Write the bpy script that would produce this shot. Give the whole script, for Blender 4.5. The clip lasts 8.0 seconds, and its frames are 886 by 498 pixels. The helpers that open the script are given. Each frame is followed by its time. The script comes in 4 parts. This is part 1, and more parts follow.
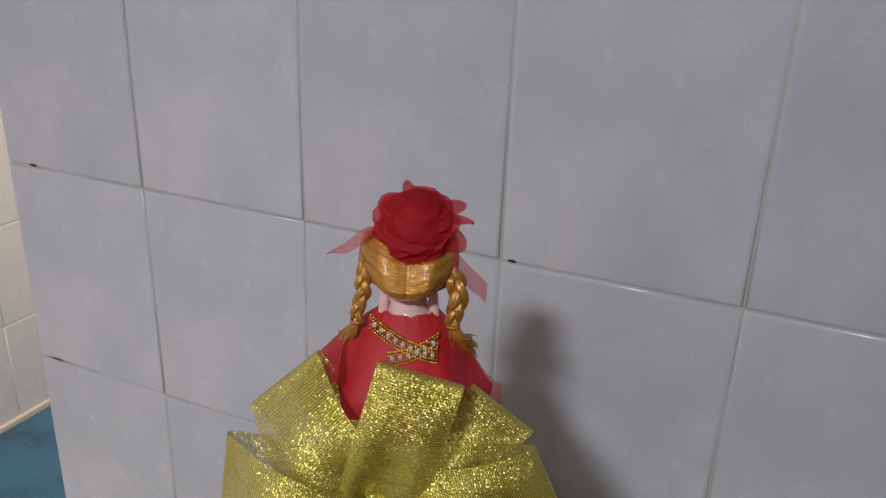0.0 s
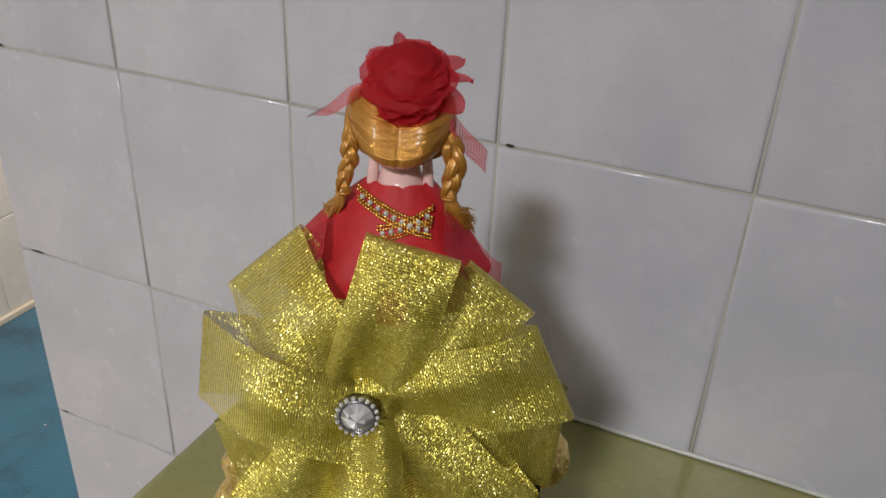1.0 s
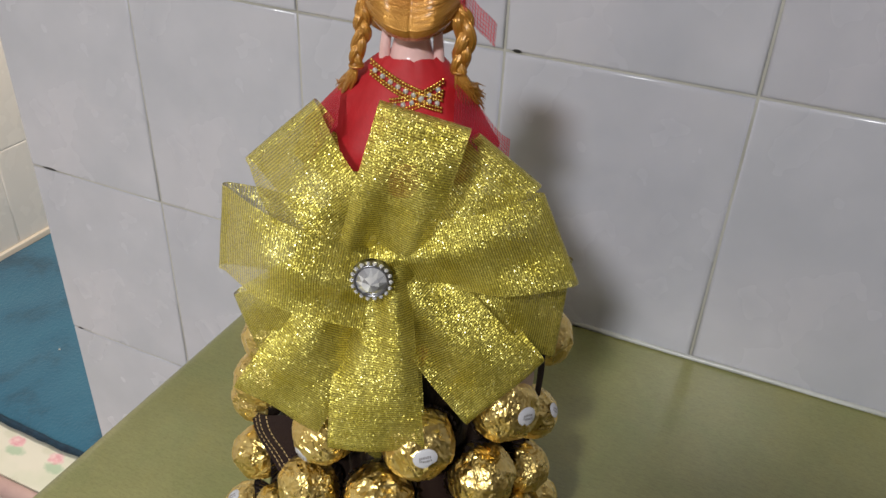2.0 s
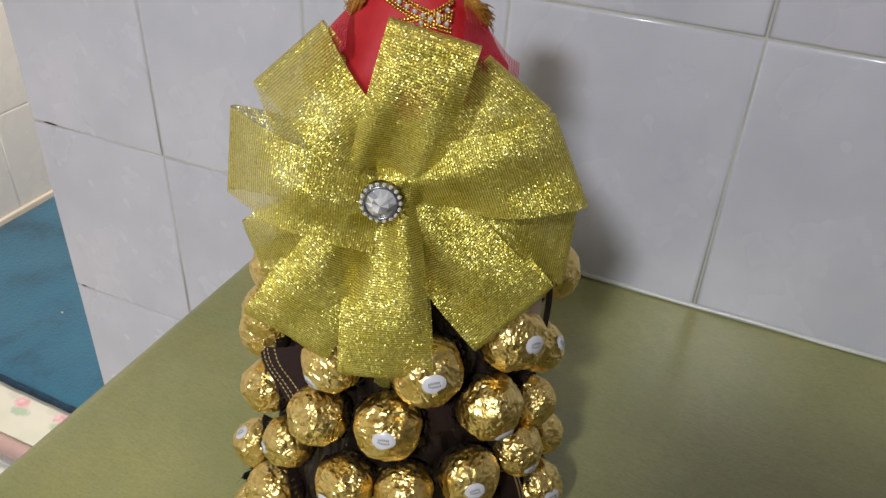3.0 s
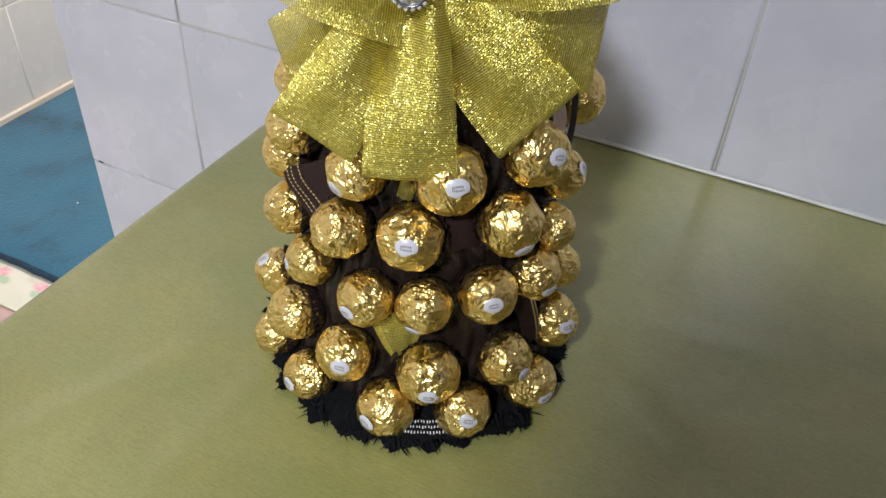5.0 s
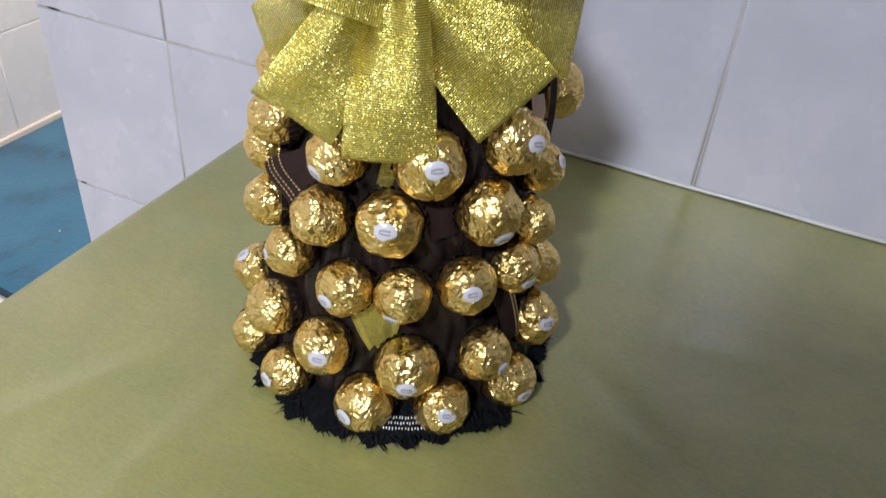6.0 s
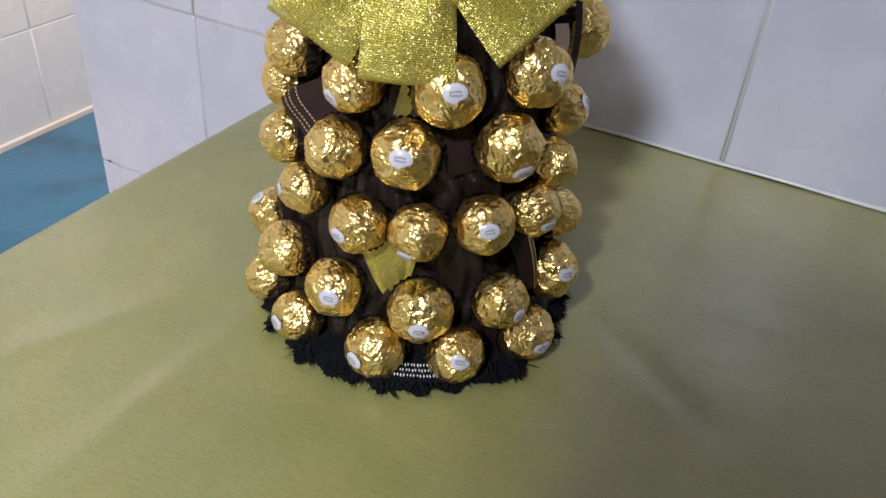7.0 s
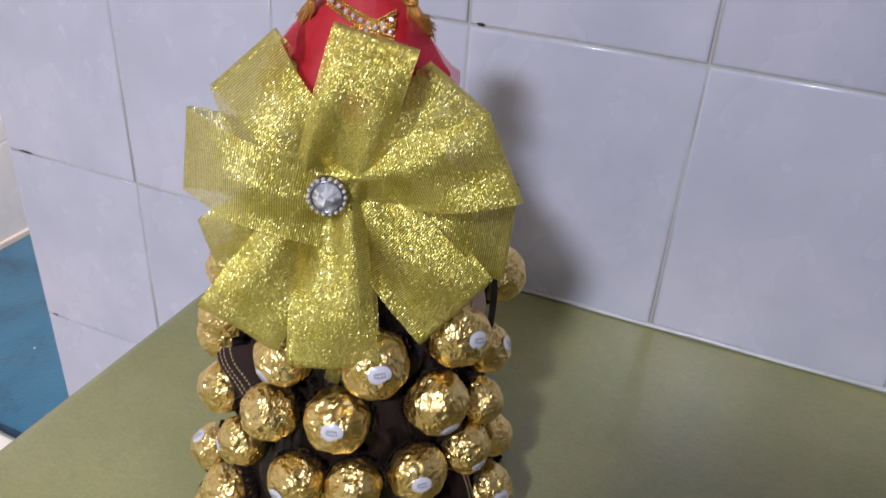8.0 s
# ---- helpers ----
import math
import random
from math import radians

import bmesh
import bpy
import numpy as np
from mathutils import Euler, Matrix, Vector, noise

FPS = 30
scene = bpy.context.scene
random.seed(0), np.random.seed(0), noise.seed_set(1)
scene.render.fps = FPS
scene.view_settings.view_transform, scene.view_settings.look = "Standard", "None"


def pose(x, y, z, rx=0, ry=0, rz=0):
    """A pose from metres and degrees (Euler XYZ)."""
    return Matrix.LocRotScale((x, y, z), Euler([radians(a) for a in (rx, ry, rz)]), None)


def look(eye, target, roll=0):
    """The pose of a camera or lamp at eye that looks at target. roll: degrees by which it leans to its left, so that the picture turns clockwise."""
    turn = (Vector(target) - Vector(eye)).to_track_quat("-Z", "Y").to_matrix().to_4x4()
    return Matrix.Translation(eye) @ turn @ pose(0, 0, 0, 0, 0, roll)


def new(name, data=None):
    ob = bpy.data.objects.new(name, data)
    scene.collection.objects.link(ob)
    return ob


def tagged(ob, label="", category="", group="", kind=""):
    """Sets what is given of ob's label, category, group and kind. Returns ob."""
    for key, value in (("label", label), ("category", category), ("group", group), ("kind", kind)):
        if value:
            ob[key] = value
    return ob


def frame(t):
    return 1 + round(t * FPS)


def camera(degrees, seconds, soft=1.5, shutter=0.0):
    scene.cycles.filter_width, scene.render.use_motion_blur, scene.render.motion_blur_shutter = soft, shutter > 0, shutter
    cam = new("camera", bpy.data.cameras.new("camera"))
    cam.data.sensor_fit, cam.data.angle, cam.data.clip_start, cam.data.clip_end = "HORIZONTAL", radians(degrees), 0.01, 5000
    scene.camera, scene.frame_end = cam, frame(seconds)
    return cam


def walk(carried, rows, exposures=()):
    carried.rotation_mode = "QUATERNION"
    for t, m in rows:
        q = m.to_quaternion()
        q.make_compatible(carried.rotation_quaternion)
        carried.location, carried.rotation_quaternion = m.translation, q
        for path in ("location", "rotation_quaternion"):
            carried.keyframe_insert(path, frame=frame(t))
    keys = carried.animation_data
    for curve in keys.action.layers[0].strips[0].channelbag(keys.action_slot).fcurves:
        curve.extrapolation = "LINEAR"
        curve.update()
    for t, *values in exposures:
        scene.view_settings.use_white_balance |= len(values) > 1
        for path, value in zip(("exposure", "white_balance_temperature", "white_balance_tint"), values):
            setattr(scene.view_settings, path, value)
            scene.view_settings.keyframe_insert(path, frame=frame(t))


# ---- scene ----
cam = camera(57.4, 8.0, 1.5, 0.2)
PATH = [
    (0, (0.017, -0.614, 0.514), (-0.738, 1.085, -0.221), 2.1),
    (0.2, (0.0061, -0.5991, 0.5116), (-0.740, 1.085, -0.267), 2.00),
    (0.5, (0.001, -0.587, 0.501), (-0.719, 1.08, -0.337), 2.5),
    (1, (0.006, -0.591, 0.485), (-0.683, 1.031, -0.461), 2.8),
    (1.5, (0.013, -0.605, 0.475), (-0.662, 0.975, -0.548), 2.8),
    (3, (0.017, -0.628, 0.446), (-0.629, 0.894, -0.679), 2.8),
    (3.5, (0.019, -0.634, 0.439), (-0.619, 0.865, -0.722), 2.9),
    (4, (0.021, -0.642, 0.43), (-0.607, 0.816, -0.786), 3.2),
    (4.5, (0.026, -0.654, 0.415), (-0.6, 0.77, -0.842), 3.6),
    (4.7, (0.027, -0.658, 0.409), (-0.594, 0.755, -0.864), 3.6),
    (5.8, (0.035, -0.673, 0.38), (-0.57, 0.77, -0.865), 4.5),
    (6, (0.04, -0.677, 0.377), (-0.577, 0.813, -0.807), 4.9),
    (6.2, (0.0438, -0.6791, 0.3760), (-0.615, 0.848, -0.735), 4.74),
    (6.5, (0.049, -0.685, 0.357), (-0.636, 0.851, -0.725), 5.0),
    (7, (0.054, -0.687, 0.334), (-0.634, 0.798, -0.815), 5.1),
    (7.2, (0.0534, -0.6837, 0.3425), (-0.634, 0.788, -0.825), 4.83),
    (7.5, (0.054, -0.674, 0.378), (-0.628, 0.839, -0.739), 4.2),
    (7.8, (0.0495, -0.6556, 0.4198), (-0.614, 0.903, -0.644), 3.75),
    (8, (0.047, -0.648, 0.437), (-0.591, 0.947, -0.587), 3.6),
]
EXPOSURES = [(0, -0.44, 6500, 16), (0.2, -0.49, 6650, 18), (0.5, -0.42, 6720, 17), (1, -0.27, 6850, 13), (1.5, -0.16, 6800, 12), (3, 0.01, 6550, 12), (3.5, 0.06, 6500, 12), (4.5, 0.12, 6400, 13), (6, 0.28, 6020, 18), (6.5, 0.18, 5980, 19), (7, 0.22, 6020, 20), (7.5, 0.3, 6050, 20), (8, 0.14, 5880, 24)]
walk(cam, [(t, look(eye, target, roll)) for t, eye, target, roll in PATH], EXPOSURES)

# ---- world, light, exposure ----
world = bpy.data.worlds.new("world")
scene.world = world
world.use_nodes = True
world.node_tree.nodes["Background"].inputs[0].default_value = (0.9, 0.95, 1.0, 1)
world.node_tree.nodes["Background"].inputs[1].default_value = 0.02

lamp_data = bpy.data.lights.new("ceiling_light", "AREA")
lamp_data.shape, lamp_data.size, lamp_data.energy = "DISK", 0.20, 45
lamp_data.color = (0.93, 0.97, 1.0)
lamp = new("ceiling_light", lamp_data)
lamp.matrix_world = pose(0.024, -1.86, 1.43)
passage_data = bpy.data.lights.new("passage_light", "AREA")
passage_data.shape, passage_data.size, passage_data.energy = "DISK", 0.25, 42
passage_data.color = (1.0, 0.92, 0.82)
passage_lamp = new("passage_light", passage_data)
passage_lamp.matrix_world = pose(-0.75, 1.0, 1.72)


# ---- materials ----
def material(name, color, rough=0.5, metal=0.0):
    m = bpy.data.materials.new(name)
    m.use_nodes = True
    b = m.node_tree.nodes["Principled BSDF"]
    b.inputs["Base Color"].default_value = (*color, 1)
    b.inputs["Roughness"].default_value = rough
    b.inputs["Metallic"].default_value = metal
    return m, m.node_tree, b


def node(t, kind, **values):
    n = t.nodes.new(kind)
    for k, v in values.items():
        n.inputs[k.replace("_", " ")].default_value = v
    return n


def coords(t, out="Object", scale=(1, 1, 1)):
    c = t.nodes.new("ShaderNodeTexCoord")
    p = t.nodes.new("ShaderNodeMapping")
    p.inputs["Scale"].default_value = scale
    t.links.new(c.outputs[out], p.inputs["Vector"])
    return p.outputs["Vector"]


def noise_tex(t, vec, scale, detail=3.0, rough=0.55, warp=0.0):
    n = node(t, "ShaderNodeTexNoise", Scale=scale, Detail=detail, Roughness=rough, Distortion=warp)
    t.links.new(vec, n.inputs["Vector"])
    return n.outputs["Fac"]


def ramp(t, fac, *stops):
    r = t.nodes.new("ShaderNodeValToRGB")
    while len(r.color_ramp.elements) < len(stops):
        r.color_ramp.elements.new(0.5)
    for e, (at, c) in zip(r.color_ramp.elements, stops):
        e.position, e.color = at, (*c, 1)
    t.links.new(fac, r.inputs["Fac"])
    return r.outputs["Color"]


def mixed(t, fac, a, b, kind="MIX"):
    m = t.nodes.new("ShaderNodeMix")
    m.data_type, m.blend_type = "RGBA", kind
    for v, s in ((fac, m.inputs[0]), (a, m.inputs[6]), (b, m.inputs[7])):
        if isinstance(v, bpy.types.NodeSocket):
            t.links.new(v, s)
        else:
            s.default_value = v if isinstance(v, float) else (*v, 1)
    return m.outputs[2]


def maths(t, op, a, b=0.0):
    m = t.nodes.new("ShaderNodeMath")
    m.operation = op
    for v, s in ((a, m.inputs[0]), (b, m.inputs[1])):
        if isinstance(v, bpy.types.NodeSocket):
            t.links.new(v, s)
        else:
            s.default_value = v
    return m.outputs[0]


def bump(t, b, height, strength, distance):
    n = node(t, "ShaderNodeBump", Strength=strength, Distance=distance)
    t.links.new(height, n.inputs["Height"])
    t.links.new(n.outputs["Normal"], b.inputs["Normal"])


def per_object(t):
    return t.nodes.new("ShaderNodeObjectInfo").outputs["Random"]


def tile_material(name, light, dark, tint):
    m, t, b = material(name, light, 0.2)
    v = coords(t)
    cloud = ramp(t, noise_tex(t, v, 9, 4, 0.5), (0.35, dark), (0.65, light))
    blush = ramp(t, noise_tex(t, v, 5.5, 2), (0.5, (0, 0, 0)), (0.78, (0.26, 0.26, 0.26)))
    c = mixed(t, blush, cloud, tint)
    shade = ramp(t, per_object(t), (0, (0.93, 0.93, 0.94)), (1, (1, 1, 1)))
    t.links.new(mixed(t, 1.0, c, shade, "MULTIPLY"), b.inputs["Base Color"])
    b.inputs["Coat Weight"].default_value = 0.3
    b.inputs["Coat Roughness"].default_value = 0.08
    r = ramp(t, noise_tex(t, v, 14, 3), (0.3, (0.18, 0.18, 0.18)), (0.7, (0.32, 0.32, 0.32)))
    t.links.new(r, b.inputs["Roughness"])
    bump(t, b, noise_tex(t, v, 16, 1), 0.06, 0.002)
    return m


TILE = tile_material("glazed grey tile", (0.645, 0.645, 0.715), (0.55, 0.56, 0.625), (0.68, 0.63, 0.67))
CREAM = tile_material("glazed cream tile", (0.86, 0.83, 0.79), (0.83, 0.80, 0.76), (0.87, 0.81, 0.75))


def grout_material(name, *tones):
    m, t, b = material(name, tones[1], 0.85)
    v = coords(t)
    c = ramp(t, noise_tex(t, v, 7, 5, 0.6), (0.28, tones[0]), (0.45, tones[1]), (0.7, tones[2]))
    t.links.new(c, b.inputs["Base Color"])
    bump(t, b, noise_tex(t, v, 400, 2), 0.4, 0.0006)
    return m


GROUT = grout_material("stained grout", (0.31, 0.295, 0.25), (0.50, 0.49, 0.44), (0.61, 0.60, 0.55))
PALE_GROUT = grout_material("pale grout", (0.76, 0.73, 0.67), (0.82, 0.79, 0.74), (0.86, 0.83, 0.79))


def mottled(name, a, c, scale, rough=0.6, metal=0.0, fine=0.0, depth=0.0005, stretch=(1, 1, 1)):
    m, t, b = material(name, a, rough, metal)
    v = coords(t, "Object", stretch)
    t.links.new(ramp(t, noise_tex(t, v, scale, 5, 0.6), (0.3, a), (0.7, c)), b.inputs["Base Color"])
    if fine:
        bump(t, b, noise_tex(t, v, fine, 3), 0.5, depth)
    return m


# for unseen walls, toned dark to lower the light they bounce back
PLASTER = mottled("painted plaster", (0.30, 0.27, 0.23), (0.36, 0.32, 0.28), 3, 0.7, 0, 60)
CEILING = mottled("ceiling paint", (0.55, 0.53, 0.50), (0.60, 0.58, 0.55), 3, 0.8, 0, 60)
FLOOR = mottled("pale floor", (0.70, 0.69, 0.64), (0.76, 0.75, 0.71), 4, 0.3, 0, 30)
PEACH = mottled("peach joint", (0.74, 0.65, 0.54), (0.82, 0.75, 0.65), 8, 0.6)
PINK = mottled("pink edging", (0.50, 0.33, 0.31), (0.58, 0.41, 0.38), 12, 0.35)
BEAD = mottled("white sealant", (0.48, 0.49, 0.45), (0.68, 0.69, 0.66), 14, 0.25, 0, 60)
MOULD = mottled("black mould", (0.012, 0.012, 0.012), (0.05, 0.045, 0.04), 200, 0.9)
WOOD = mottled("table wood", (0.16, 0.10, 0.06), (0.24, 0.15, 0.09), 6, 0.5, 0, 80, 0.0005, (1, 8, 8))


def cloth_material():
    m, t, b = material("olive table covering", (0.30, 0.30, 0.12), 0.5)
    v = coords(t)
    broad = ramp(t, noise_tex(t, v, 4.5, 4, 0.6, 0.4), (0.3, (0.272, 0.268, 0.086)), (0.7, (0.395, 0.384, 0.158)))
    slub = noise_tex(t, coords(t, "Object", (14, 90, 14)), 7, 3, 0.7)
    blotch = ramp(t, noise_tex(t, v, 17, 4, 0.6, 0.5), (0.32, (0.95, 1.01, 0.97)), (0.5, (1.03, 1.03, 1.03)), (0.72, (1.10, 1.06, 0.97)))
    broad = mixed(t, 1.0, broad, blotch, "MULTIPLY")
    speck = ramp(t, noise_tex(t, coords(t, "Object", (170, 420, 170)), 2.2, 2, 0.7), (0.30, (0.86, 0.86, 0.83)), (0.5, (1.0, 1.0, 1.0)), (0.75, (1.07, 1.07, 1.04)))
    broad = mixed(t, 1.0, broad, speck, "MULTIPLY")
    streak = ramp(t, slub, (0.35, (0.91, 0.92, 0.89)), (0.7, (1.03, 1.03, 1.02)))
    t.links.new(mixed(t, 1.0, broad, streak, "MULTIPLY"), b.inputs["Base Color"])
    t.links.new(ramp(t, noise_tex(t, v, 12, 3), (0.3, (0.34, 0.34, 0.34)), (0.7, (0.52, 0.52, 0.52))), b.inputs["Roughness"])
    b.inputs["Coat Weight"].default_value = 0.75
    b.inputs["Coat Roughness"].default_value = 0.27
    weave = noise_tex(t, coords(t, "Object", (60, 260, 60)), 8, 2)
    bump(t, b, maths(t, "ADD", slub, weave), 0.25, 0.0006)
    return m


CLOTH = cloth_material()


def carpet_material():
    m, t, b = material("blue plush mat", (0.03, 0.14, 0.25), 0.85)
    v = coords(t)
    broad = ramp(t, noise_tex(t, v, 7, 5, 0.6, 0.3), (0.33, (0.012, 0.074, 0.130)), (0.46, (0.018, 0.120, 0.205)), (0.75, (0.024, 0.148, 0.240)))
    t.links.new(broad, b.inputs["Base Color"])
    b.inputs["Sheen Weight"].default_value = 0.4
    bump(t, b, noise_tex(t, v, 160, 3), 0.6, 0.003)
    return m


CARPET = carpet_material()
# near-black blue that paints in the shade under the mat's front edge
MAT_SHADE = mottled("shade-dark mat edge", (0.006, 0.022, 0.045), (0.012, 0.050, 0.090), 60, 0.85, 0, 700, 0.0006)


def floral_material():
    m, t, b = material("floral sheet", (0.75, 0.73, 0.64), 0.4)
    v = coords(t)
    base = ramp(t, noise_tex(t, v, 9, 3), (0.4, (0.74, 0.72, 0.62)), (0.65, (0.62, 0.66, 0.52)))
    sep = t.nodes.new("ShaderNodeSeparateXYZ")
    t.links.new(v, sep.inputs[0])

    def sprig(x0, y0, long, wide):
        """Distance from the nearest printed spot of a row that repeats along x and y."""
        dx = maths(t, "SUBTRACT", maths(t, "FRACT", maths(t, "ADD", maths(t, "MULTIPLY", sep.outputs["X"], 1 / 0.0985), 0.5 - x0 / 0.0985)), 0.5)
        dy = maths(t, "SUBTRACT", maths(t, "FRACT", maths(t, "ADD", maths(t, "MULTIPLY", sep.outputs["Y"], 1 / 0.085), 0.5 - y0 / 0.085)), 0.5)
        dx, dy = maths(t, "MULTIPLY", dx, 0.0985 / long), maths(t, "MULTIPLY", dy, 0.085 / wide)
        d = maths(t, "SQRT", maths(t, "ADD", maths(t, "MULTIPLY", dx, dx), maths(t, "MULTIPLY", dy, dy)))
        return maths(t, "MULTIPLY", maths(t, "ADD", d, maths(t, "MULTIPLY", noise_tex(t, v, 90, 3), 0.9)), 0.5)
    leaf = ramp(t, sprig(-1.135, 0.058, 0.022, 0.012), (0.55, (0.75, 0.75, 0.75)), (0.80, (0, 0, 0)))
    stem = ramp(t, sprig(-1.178, 0.086, 0.016, 0.012), (0.5, (0.4, 0.4, 0.4)), (0.75, (0, 0, 0)))
    rose = ramp(t, sprig(-1.149, 0.077, 0.019, 0.014), (0.55, (1, 1, 1)), (0.75, (0, 0, 0)))
    leafy = mixed(t, leaf, mixed(t, stem, base, (0.55, 0.56, 0.42)), (0.36, 0.52, 0.36))
    petals = ramp(t, noise_tex(t, v, 80, 3), (0.35, (0.74, 0.34, 0.40)), (0.65, (0.84, 0.60, 0.60)))
    t.links.new(mixed(t, rose, leafy, petals), b.inputs["Base Color"])
    return m


FLORAL = floral_material()


def foil_material():
    m, t, b = material("crumpled gold foil", (0.78, 0.50, 0.13), 0.22, 1.0)
    v = coords(t)
    tone = ramp(t, noise_tex(t, v, 2.5, 3), (0.3, (0.76, 0.535, 0.160)), (0.7, (0.90, 0.71, 0.30)))
    t.links.new(tone, b.inputs["Base Color"])
    warp = t.nodes.new("ShaderNodeVectorMath")
    warp.operation = "MULTIPLY_ADD"
    t.links.new(noise_tex(t, v, 3.0, 2).node.outputs["Color"], warp.inputs[0])
    warp.inputs[1].default_value = (0.35, 0.35, 0.35)
    t.links.new(v, warp.inputs[2])
    folds = []
    for scale, tall in ((1.5, 1.0), (2.7, 0.50)):
        vor = node(t, "ShaderNodeTexVoronoi", Scale=scale)
        vor.feature = "DISTANCE_TO_EDGE"
        t.links.new(warp.outputs[0], vor.inputs["Vector"])
        folds.append(maths(t, "MULTIPLY", maths(t, "MINIMUM", vor.outputs["Distance"], 0.30), tall))
    pleat = noise_tex(t, coords(t, "Object", (3.0, 3.0, 0.7)), 1.2, 1.5, 0.5, 0.9)
    crumple = maths(t, "ADD", maths(t, "ADD", folds[0], folds[1]), maths(t, "MULTIPLY", pleat, 1.1))
    bump(t, b, crumple, 0.40, 0.0042)
    t.links.new(ramp(t, noise_tex(t, v, 4, 2), (0.3, (0.25, 0.25, 0.25)), (0.7, (0.40, 0.40, 0.40))), b.inputs["Roughness"])
    return m


FOIL = foil_material()
PAPER = mottled("dark brown paper cup", (0.018, 0.010, 0.008), (0.035, 0.020, 0.015), 200, 0.55, 0, 900, 0.0003)
ORGANZA = mottled("dark brown organza", (0.008, 0.0048, 0.0036), (0.022, 0.0125, 0.0088), 60, 0.38, 0, 500, 0.001)
BROWN_RIBBON = mottled("brown ribbon", (0.018, 0.009, 0.008), (0.030, 0.015, 0.012), 300, 0.7, 0, 1500, 0.0002, (1, 1, 6))
BROWN_RIBBON.node_tree.nodes["Principled BSDF"].inputs["Specular IOR Level"].default_value = 0.2
GOLD_THREAD = mottled("gold thread", (0.60, 0.42, 0.18), (0.75, 0.55, 0.26), 900, 0.5, 0.3)
LINING = mottled("pale pink paper", (0.50, 0.36, 0.29), (0.62, 0.46, 0.38), 120, 0.6)
STICKER = mottled("white paper sticker", (0.60, 0.60, 0.65), (0.68, 0.68, 0.72), 300, 0.3)
PRINT = mottled("grey print", (0.20, 0.19, 0.20), (0.30, 0.28, 0.28), 900, 0.5)
FRINGE = mottled("black fringe", (0.004, 0.004, 0.005), (0.011, 0.012, 0.014), 300, 0.9)
FRINGE.node_tree.nodes["Principled BSDF"].inputs["Specular IOR Level"].default_value = 0.1
LACE = mottled("white lace thread", (0.65, 0.66, 0.66), (0.8, 0.8, 0.8), 900, 0.6)


def ribbon_material(name, weave, alpha_low, alpha_high, tone_a, tone_b):
    """Sheer woven ribbon with metal threads; u runs along it and v across it, in metres."""
    m, t, b = material(name, tone_a, 0.40, 0.78)
    uv = coords(t, "UV", (1.0, 1.0, 1.0))
    sep = t.nodes.new("ShaderNodeSeparateXYZ")
    t.links.new(uv, sep.inputs[0])
    vor = node(t, "ShaderNodeTexVoronoi", Scale=1.0, Randomness=0.75)
    t.links.new(coords(t, "UV", (weave / 6.2832 * 2.5, 2500.0, 1.0)), vor.inputs["Vector"])
    swell = noise_tex(t, uv, 110, 2)
    blend = t.nodes.new("ShaderNodeVectorMath")
    blend.operation = "ADD"
    t.links.new(vor.outputs["Color"], blend.inputs[0])
    drift = t.nodes.new("ShaderNodeVectorMath")
    drift.operation = "SCALE"
    drift.inputs[3].default_value = 0.4
    t.links.new(swell.node.outputs["Color"], drift.inputs[0])
    lower = t.nodes.new("ShaderNodeVectorMath")
    lower.operation = "SUBTRACT"
    lower.inputs[1].default_value = (0.2, 0.2, 0.2)
    t.links.new(drift.outputs[0], lower.inputs[0])
    t.links.new(lower.outputs[0], blend.inputs[1])
    flake = blend.outputs[0]
    geo = t.nodes.new("ShaderNodeNewGeometry")
    add = t.nodes.new("ShaderNodeVectorMath")
    add.operation = "MULTIPLY_ADD"
    t.links.new(flake, add.inputs[0])
    add.inputs[1].default_value = (0.76, 0.76, 0.76)
    shift = t.nodes.new("ShaderNodeVectorMath")
    shift.operation = "ADD"
    shift.inputs[1].default_value = (-0.38, -0.38, -0.38)
    t.links.new(geo.outputs["Normal"], shift.inputs[0])
    t.links.new(shift.outputs[0], add.inputs[2])
    norm = t.nodes.new("ShaderNodeVectorMath")
    norm.operation = "NORMALIZE"
    t.links.new(add.outputs[0], norm.inputs[0])
    t.links.new(norm.outputs[0], b.inputs["Normal"])
    t.links.new(norm.outputs[0], b.inputs["Coat Normal"])
    b.inputs["Coat Weight"].default_value = 0.6
    b.inputs["Coat Roughness"].default_value = 0.16
    stripe = maths(t, "SINE", maths(t, "MULTIPLY", sep.outputs["X"], weave))
    stripe = maths(t, "MULTIPLY_ADD", stripe, 0.5)
    stripe.node.inputs[2].default_value = 0.5
    tone = ramp(t, noise_tex(t, uv, 70, 3), (0.3, tone_a), (0.7, tone_b))
    thread = ramp(t, stripe, (0.0, (0.72, 0.69, 0.54)), (0.7, (1.0, 1.0, 1.0)))
    split = t.nodes.new("ShaderNodeSeparateXYZ")
    t.links.new(vor.outputs["Color"], split.inputs[0])
    fleck = ramp(t, split.outputs["Y"], (0.0, (0.48, 0.46, 0.34)), (0.4, (0.90, 0.89, 0.83)), (1.0, (1.0, 1.0, 1.0)))
    woven = mixed(t, 1.0, tone, thread, "MULTIPLY")
    t.links.new(mixed(t, 1.0, woven, fleck, "MULTIPLY"), b.inputs["Base Color"])
    edge = maths(t, "GREATER_THAN", maths(t, "ABSOLUTE", sep.outputs["Y"]), 0.0188)
    body = maths(t, "MULTIPLY_ADD", stripe, alpha_high - alpha_low)
    body.node.inputs[2].default_value = alpha_low
    t.links.new(maths(t, "MAXIMUM", body, edge), b.inputs["Alpha"])
    return m


